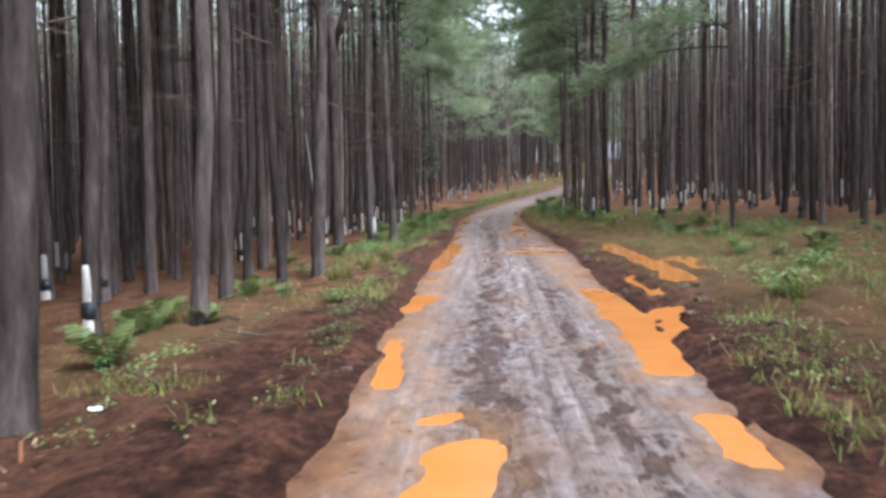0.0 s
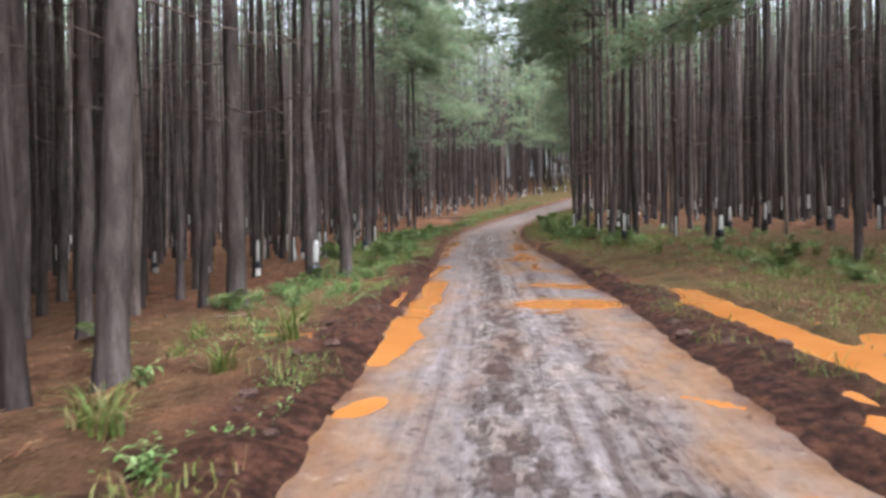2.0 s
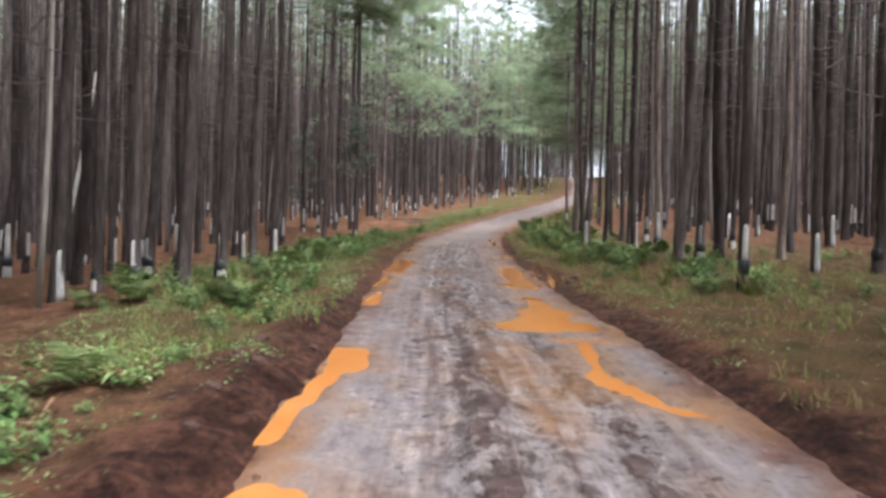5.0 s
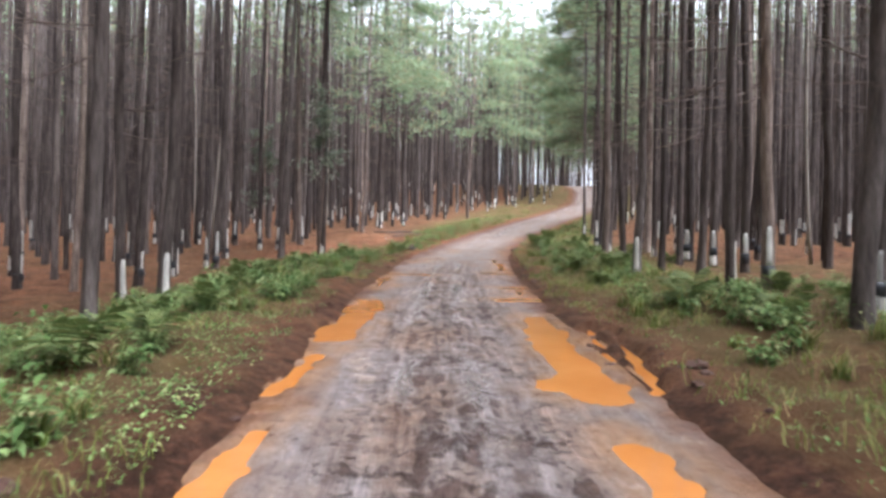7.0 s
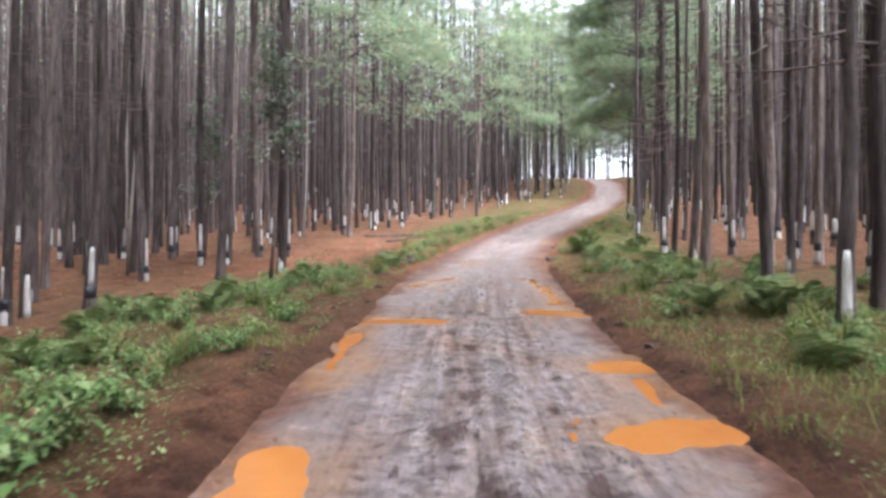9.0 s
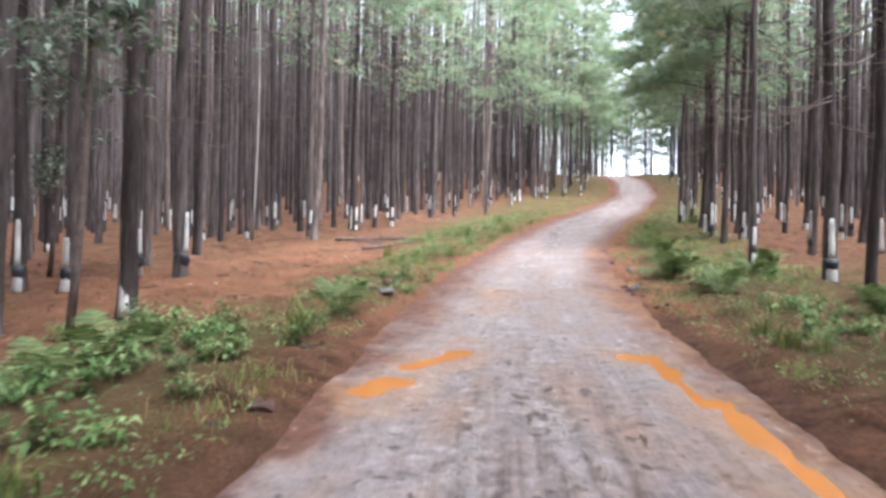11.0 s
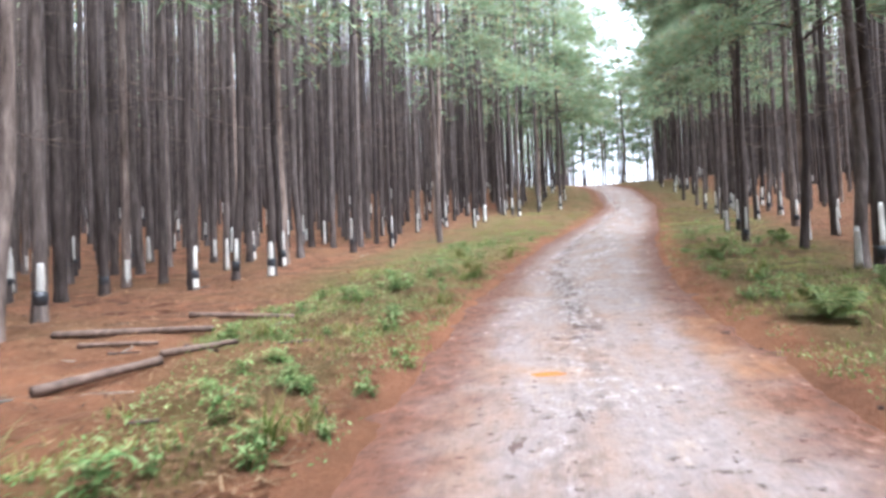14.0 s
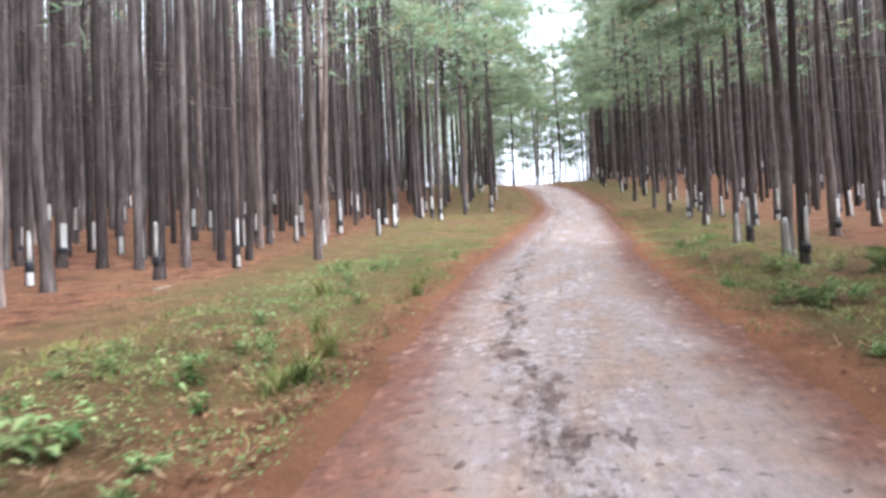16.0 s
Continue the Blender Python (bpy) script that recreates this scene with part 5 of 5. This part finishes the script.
def build_grass():
    rng = np.random.default_rng(23)
    n = 50000
    y = 2 + 98 * rng.random(n) ** 1.15
    left = rng.random(n) < 0.5
    reach = np.where(left, np.interp(y, (0, 10, 20, 34, 50, 54, 64, 70, 90), (2.4, 3.0, 2.6, 4.2, 4.0, 1.5, 2.4, 4.2, 5)), np.interp(y, (0, 12, 24, 40, 60, 90), (7, 6.5, 7, 4.2, 4, 5)))
    e = 0.28 + reach * rng.random(n) ** 0.9
    x = np.where(left, edge_left(y) - e, edge_right(y) + e)
    thick = vnoise(x, y, 1.4, 41) * 0.6 + vnoise(x, y, 0.5, 42) * 0.4
    bare = np.where(left, np.interp(y, (0, 12, 24, 28, 50, 54, 66, 70), (0.72, 0.7, 0.7, 0.65, 0.6, 0.58, 0.56, 0.54)), np.interp(y, (0, 10, 24, 36, 42, 52, 60), (0.54, 0.52, 0.52, 0.46, 0.5, 0.52, 0.5)))
    keep = (thick > bare) & (wet(x, y, 0.1) < 0.1) & (rng.random(n) < reach / 4)
    x, y = x[keep], y[keep]
    z = land_z(x, y)
    pts = np.stack([x, y, z - 0.01], -1)
    k = 4
    c = np.repeat(pts, k, 0) + rng.normal(size=(len(pts) * k, 3)) * (0.09, 0.09, 0)
    m = len(c)
    az = rng.random(m) * 6.28
    out = np.stack([np.cos(az), np.sin(az), 0 * az], -1)
    side = np.stack([-np.sin(az), np.cos(az), 0 * az], -1)
    h = ((0.05 + 0.2 * rng.random(m) ** 1.8) * np.repeat(np.interp(y, (0, 52, 66, 90), (1, 1, 0.7, 0.6)), k))[:, None]
    w = (0.0025 + 0.0035 * rng.random(m))[:, None]
    bent = (0.4 + 1.1 * rng.random(m))[:, None]
    up = np.array([0, 0, 1.0])
    mid = c + up * h * 0.65 + out * h * bent * 0.35
    tip = c + up * h * (1.0 - 0.4 * bent) + out * h * bent
    v = np.stack([c - side * w, c + side * w, mid - side * w * 0.8, mid + side * w * 0.8, tip], 1).reshape(-1, 3)
    q = np.arange(m)[:, None] * 5
    f = np.concatenate([q + np.array([0, 1, 3]), q + np.array([0, 3, 2]), q + np.array([2, 3, 4])], 0)
    tagged(new("grass", mesh_of("grass", v, f, [GRASS])), "thin green and straw-coloured grass along the verges", "grass", kind="stuff")


def build_groundcover():
    """A mat of small creeping leaves between the taller plants."""
    rng = np.random.default_rng(31)
    n = 230000
    y = 4 + 86 * rng.random(n)
    left = rng.random(n) < 0.62
    reach = np.where(left, np.interp(y, (0, 10, 20, 28, 34, 50, 54, 64, 70, 90), (1.8, 2.2, 2.0, 3.2, 3.8, 3.8, 1.6, 2.2, 4.0, 4.4)), np.interp(y, (0, 12, 24, 36, 44, 60, 90), (5, 6, 9, 8, 4, 3, 4)))
    e = 0.32 + reach * rng.random(n)
    x = np.where(left, edge_left(y) - e, edge_right(y) + e)
    thick = vnoise(x, y, 1.1, 43) * 0.55 + vnoise(x, y, 0.35, 44) * 0.45
    need = np.where(left, np.interp(y, (0, 17, 23, 50, 54, 90), (0.68, 0.64, 0.5, 0.5, 0.49, 0.49)), np.interp(y, (0, 20, 28, 54, 60, 90), (0.64, 0.6, 0.5, 0.52, 0.56, 0.56)))
    keep = (thick + 0.08 * rng.normal(size=n) > need) & (wet(x, y, 0.1) < 0.1) & (rng.random(n) < reach / 3.5)
    x, y = x[keep], y[keep]
    m = len(x)
    lift = 0.01 + 0.07 * rng.random(m) ** 1.6
    c = np.stack([x, y, land_z(x, y) + lift], -1)
    az = rng.random(m) * 6.28
    tilt = rng.normal(size=m) * 0.45
    d = np.stack([np.cos(az), np.sin(az), tilt], -1)
    s = np.stack([-np.sin(az), np.cos(az), rng.normal(size=m) * 0.35], -1)
    ln = (0.009 + 0.016 * rng.random(m))[:, None]
    v = np.stack([c - d * ln, c + s * ln * 0.55 + d * ln * 0.1, c + d * ln * 1.2, c - s * ln * 0.55 + d * ln * 0.1], 1).reshape(-1, 3)
    f = np.arange(len(v)).reshape(-1, 4)
    tagged(new("ground_cover", mesh_of("ground_cover", v, f, [WEED])), "mat of small light green creeping leaves on the verge", "ground cover", kind="stuff")


def build_straw():
    """Fallen needles and bits of twig on the open floor."""
    rng = np.random.default_rng(29)
    n = 80000
    y = np.where(rng.random(n) < 0.4, 50 + 26 * rng.random(n), 2 + 80 * rng.random(n))
    e = 0.5 + 10 * rng.random(n) ** 1.4
    left = rng.random(n) < 0.66
    x = np.where(left, edge_left(y) - e, edge_right(y) + e)
    keep = (wet(x, y, 0.1) < 0.1) & ((e > 1.6) | (y > 53))
    x, y = x[keep], y[keep]
    m = len(x)
    c = np.stack([x, y, land_z(x, y) + 0.006 + 0.02 * rng.random(m)], -1)
    az, tilt = rng.random(m) * 6.28, rng.normal(size=m) * 0.18
    d = np.stack([np.cos(az), np.sin(az), tilt], -1)
    s = np.stack([-np.sin(az), np.cos(az), 0 * az], -1)
    ln, w = (0.035 + 0.1 * rng.random(m) ** 2)[:, None], (0.004 + 0.009 * rng.random(m) ** 2)[:, None]
    v = np.stack([c - d * ln - s * w, c - d * ln + s * w, c + d * ln + s * w, c + d * ln - s * w], 1).reshape(-1, 3)
    f = np.arange(len(v)).reshape(-1, 4)
    tagged(new("fallen_needles", mesh_of("fallen_needles", v, f, [STRAW])), "scattered dry brown needles and twig bits on the ground", "litter", kind="stuff")


build_plants()
build_tufts()
build_grass()
build_groundcover()
build_straw()


# ---- loose things ----
def log(ax, ay, bx, by, r, label):
    rng = np.random.default_rng(int(ax * 100) % 97 + 3)
    t = np.linspace(0, 1, 9)
    x, y = ax + (bx - ax) * t, ay + (by - ay) * t + 0.05 * np.sin(t * 4)
    z = land_z(x, y)
    z = np.interp(t, (0, 1), (z[:3].max(), z[-3:].max())) + r * 0.8
    v, f = tube(np.stack([x, y, z], -1), r * (1.05 - 0.3 * t), 9, True, 0.14, rng)
    ob = new("log", mesh_of("log", v, f, [LOGWOOD], smooth=True))
    tagged(ob, label, "log", group="fallen logs in the clearing")


LOGWOOD = plain("log_bark", (0.06, 0.036, 0.0253), (0.19, 0.125, 0.092), 16, 0.85, (0.5, 0.48, 0.46), 0.7, 0.012)


log(-1.7, 68.0, 0.7, 67.5, 0.06, "long bark-covered fallen pine log by the trees")
log(-0.4, 64.9, 0.55, 65.85, 0.065, "bark-covered fallen pine log on needle litter")
log(0.5, 65.95, 1.25, 66.6, 0.045, "thin broken end of a fallen log on grass")
log(-0.9, 67.0, 0.2, 66.75, 0.035, "short broken branch lying between fallen logs")
log(-0.2, 69.5, 1.6, 69.3, 0.05, "thin fallen pole near the standing pines")
log(5.9, 48.6, 8.4, 47.6, 0.035, "thin fallen pole lying in the verge grass")
log(0.42, 56.15, 0.95, 56.5, 0.045, "pale broken plank lying on the litter")


def clod(x, y, size, mat, name, label, category, flat=0.7, seed=1):
    bm = bmesh.new()
    bmesh.ops.create_icosphere(bm, subdivisions=3, radius=1)
    for v in bm.verts:
        k = 1 + 0.6 * noise.noise(v.co * 1.5 + Vector((seed * 7.1, 0, 0))) + 0.35 * noise.noise(v.co * 3.1 + Vector((0, seed * 3.3, 0)))
        v.co = Vector((v.co.x * k, v.co.y * k * 0.85, v.co.z * k * flat)) * size
    me = bpy.data.meshes.new(name)
    bm.to_mesh(me)
    bm.free()
    me.materials.append(mat)
    me.polygons.foreach_set("use_smooth", np.ones(len(me.polygons), bool))
    ob = new(name, me)
    ob.matrix_basis = pose(x, y, land_at(x, y) + size * flat * 0.12, 0, 0, seed * 47)
    tagged(ob, label, category, group=category + "s by the track")


def stick(rng, x, y):
    ln, az = 0.25 + 0.55 * rng.random() ** 2, rng.random() * 6.28
    t = np.linspace(-0.5, 0.5, 5)
    px, py = x + ln * t * math.cos(az), y + ln * t * math.sin(az)
    pz = land_z(px, py)
    p = np.stack([px + 0.02 * rng.normal(size=5), py, np.interp(t, (-0.5, 0.5), (pz[0], pz[-1])) + max(0, pz[2] - (pz[0] + pz[-1]) / 2) + 0.012], -1)
    v, f = tube(p, np.array([1, 0.95, 0.85, 0.7, 0.5]) * (0.01 + 0.012 * rng.random()), 6, True, 0.15, rng)
    pale = rng.random() < 0.25
    ob = new("stick", mesh_of("stick", v, f, [PALEWOOD if pale else DEADWOOD], smooth=True))
    tagged(ob, "pale barkless stick lying on needle litter" if pale else "dark dead stick lying on needle litter", "stick", group="sticks on the floor")


def build_sticks():
    rng = np.random.default_rng(37)
    for n, left, y0, y1, e0, e1 in ((34, True, 52, 68, 1.6, 6), (12, True, 4, 30, 1.5, 4), (10, False, 8, 30, 3, 8), (10, True, 68, 82, 4, 9), (8, False, 44, 70, 3, 6)):
        for _ in range(n):
            y, e = y0 + (y1 - y0) * rng.random(), e0 + (e1 - e0) * rng.random()
            stick(rng, float(edge_left(y)) - e if left else float(edge_right(y)) + e, y)


build_sticks()
MUD = plain("clod_mud", (0.048, 0.0228, 0.0156), (0.132, 0.063, 0.0432), 18, 0.8, strength=0.7, distance=0.02)
clod(0.8, 57.0, 0.17, MUD, "stump", "dark rotten pine stump in the litter", "stump", 0.8, 2)
clod(0.82, 55.7, 0.13, STONE, "stone", "pale grey stone beside the grass", "stone", 0.6, 3)
clod(0.95, 57.9, 0.1, STONE, "stone", "small grey stone beside the grass", "stone", 0.6, 4)
clod(5.65, 57.0, 0.12, STONE, "stone", "pale stone at the track's washed-out edge", "stone", 0.65, 5)
clod(6.6, 60.2, 0.1, STONE, "stone", "small stone at the track's washed-out edge", "stone", 0.6, 6)
for q, (x, y) in enumerate(((2.75, 9.9), (2.7, 8.9), (2.9, 8.4), (3.1, 7.6), (2.62, 10.6), (3.35, 9.2), (3.25, 35.6), (3.2, 34.6), (3.45, 36.3))):
    clod(x, y, 0.065 + 0.015 * (q % 3), MUD, "mud_clod", "dark wet clod of churned mud between puddles", "mud clod", 0.45, 10 + q)


def build_bank_clods():
    """Lumps of torn earth on the muddy banks, from a few shared shapes."""
    shapes = []
    for q in range(6):
        bm = bmesh.new()
        bmesh.ops.create_icosphere(bm, subdivisions=2, radius=1)
        for v in bm.verts:
            k = 1 + 0.7 * noise.noise(v.co * 1.6 + Vector((q * 7.1, 0, 0))) + 0.3 * noise.noise(v.co * 3.7 + Vector((0, q * 3.3, 0)))
            v.co = Vector((v.co.x * k, v.co.y * k, v.co.z * k * 0.6))
        me = bpy.data.meshes.new("mud_clod")
        bm.to_mesh(me)
        bm.free()
        me.materials.append(MUD)
        shapes.append(me)
    rng = np.random.default_rng(53)
    for n, left, y0, y1, e0, e1 in ((70, True, 13, 33, 0.05, 1.2), (22, True, 5, 13, 0.1, 0.9), (34, False, 6, 20, 0.1, 1.3), (20, False, 32, 48, 0.1, 0.7), (16, True, 38, 52, 0.1, 0.6), (16, False, 53, 68, 0.0, 0.5)):
        for _ in range(n):
            y, e = y0 + (y1 - y0) * rng.random(), e0 + (e1 - e0) * rng.random()
            x = float(edge_left(y)) - e if left else float(edge_right(y)) + e
            if float(wet(np.array([x]), np.array([y]), 0.05)[0]) > 0.05:
                continue
            size = 0.025 + 0.075 * rng.random() ** 2.2
            ob = new("mud_clod", shapes[rng.integers(6)])
            ob.matrix_basis = pose(x, y, land_at(x, y) + 0.1 * size, 0, 0, rng.random() * 360) @ Matrix.Diagonal((size, size * (0.7 + 0.5 * rng.random()), size, 1))
            tagged(ob, "dark lump of torn earth on the muddy bank", "mud clod", group="mud clods by the track")


build_bank_clods()


def scrap(x, y, size, turn):
    me = bpy.data.meshes.new("paper_scrap")
    bm = bmesh.new()
    bmesh.ops.create_grid(bm, x_segments=4, y_segments=3, size=1)
    for v in bm.verts:
        v.co = Vector((v.co.x * size, v.co.y * size * 0.7, 0.25 * size * noise.noise(v.co * 2.3 + Vector((turn, 0, 0)))))
    bmesh.ops.solidify(bm, geom=bm.faces[:], thickness=0.004)
    bm.to_mesh(me)
    bm.free()
    me.materials.append(PAPER)
    ob = new("paper_scrap", me)
    ob.matrix_basis = pose(x, y, land_at(x, y) + 0.035, 8, 5, turn)
    tagged(ob, "crumpled white scrap lying on the forest floor", "litter scrap")


scrap(-2.85, 4.7, 0.05, 30)
scrap(-3.0, 57.0, 0.05, 80)
scrap(-2.6, 57.3, 0.04, 140)


def leaning_pole():
    """A pale broken stem that leans among the pines."""
    t = np.linspace(0, 1, 9)
    p = np.array([-8.44, 35.9, 0]) + np.stack([-2.7 * t, 7.6 * t, 8.9 * t], -1) + np.stack([0.12 * np.sin(t * 3), 0 * t, 0 * t], -1)
    p[:, 2] += land_at(-8.44, 35.9) - 0.2
    v, f = tube(p, np.linspace(0.075, 0.03, 9), 8, True, 0.12, np.random.default_rng(3))
    tagged(new("leaning_stem", mesh_of("leaning_stem", v, f, [PALEWOOD], smooth=True)), "pale barkless broken stem leaning among the pines", "dead stem")


leaning_pole()


def slim_stem(x, y, tall, lean_x, lean_y, seed):
    rng = np.random.default_rng(seed)
    snag = new("dead_stem")
    snag.matrix_basis = pose(x, y, land_at(x, y) - 0.15)
    t = np.linspace(0, 1, 10)
    p = np.stack([lean_x * t + 0.12 * np.sin(t * 5 + seed), lean_y * t, tall * t], -1)
    v, f = tube(p, np.linspace(0.055, 0.018, 10), 8, True, 0.12, rng)
    part("stem", mesh_of("stem", v, f, [PALEWOOD], smooth=True), snag)
    for _ in range(7):
        k = 0.3 + 0.65 * rng.random()
        at = [float(np.interp(k, t, p[:, a])) for a in range(3)]
        part("twig", DEADS[rng.integers(len(DEADS))], snag, at=pose(*at, 0, 0, rng.random() * 360) @ Matrix.Diagonal((0.5, 0.5, 0.5, 1)))
    tagged(snag, "slim pale dead stem standing between darker pines", "dead stem", group="dead stems in the wood")


for q, (x, y, tall, lx, ly) in enumerate(((-6.3, 31.5, 16, 0.5, 0.2), (12.0, 31.2, 10, 0.4, 0.1), (15.6, 34.8, 12, -0.5, 0.2), (11.9, 44.3, 12, -0.4, 0.3), (-7.9, 55.6, 17, 0.6, 0.1), (-10.9, 62.0, 17, -0.5, 0.1), (-5.0, 68.9, 17, 0.4, 0.2), (15.4, 60.8, 17, 0.5, 0.1))):
    slim_stem(x, y, tall, lx, ly, 70 + q)


def young_tree(x, y, tall, low, spread, seed):
    """A slim broadleaved tree with clumps of small leaves on thin limbs."""
    rng = np.random.default_rng(seed)
    tree = new("young_tree")
    tree.matrix_basis = pose(x, y, land_at(x, y) - 0.05)
    t = np.linspace(0, 1, 8)
    stem = np.stack([0.15 * np.sin(t * 3), 0.1 * np.sin(t * 2), tall * t], -1)
    v, f = tube(stem, np.linspace(0.06, 0.012, 8), 8, True, 0.1, rng)
    part("trunk", mesh_of("trunk", v, f, [DEADWOOD], smooth=True), tree)
    leaves = []
    for q in range(34):
        h = low + (tall - low) * rng.random()
        az, ln = q * 2.4, spread * (0.35 + 0.65 * rng.random()) * (1.1 - 0.6 * (h - low) / (tall - low))
        at = np.array([np.interp(h / tall, t, stem[:, a]) for a in range(3)])
        tip = at + np.array([np.cos(az) * ln, np.sin(az) * ln, 0.25 * ln])
        bv, bf = tube([at, (at + tip) / 2 + [0, 0, 0.05], tip], [0.012, 0.008, 0.003], 4)
        leaves.append((bv, np.concatenate([bf[:, [0, 1, 2]], bf[:, [0, 2, 3]]])))
        for _ in range(26):
            c = at + (tip - at) * (0.35 + 0.65 * rng.random()) + rng.normal(size=3) * 0.12
            leaves.append(leaf_patch(rng, c, rng.normal(size=3) * (1, 1, 0.5), 0.16 + 0.1 * rng.random(), 0.09))
    part("crown", mesh_of("crown", *joined(leaves), [SHRUB]), tree)
    tagged(tree, "slim young broadleaved tree with grey-green leaves among pines", "young tree")


young_tree(-2.9, 52.6, 6.6, 3.0, 1.15, 61)
young_tree(-6.76, 58.97, 6.2, 1.9, 1.3, 62)
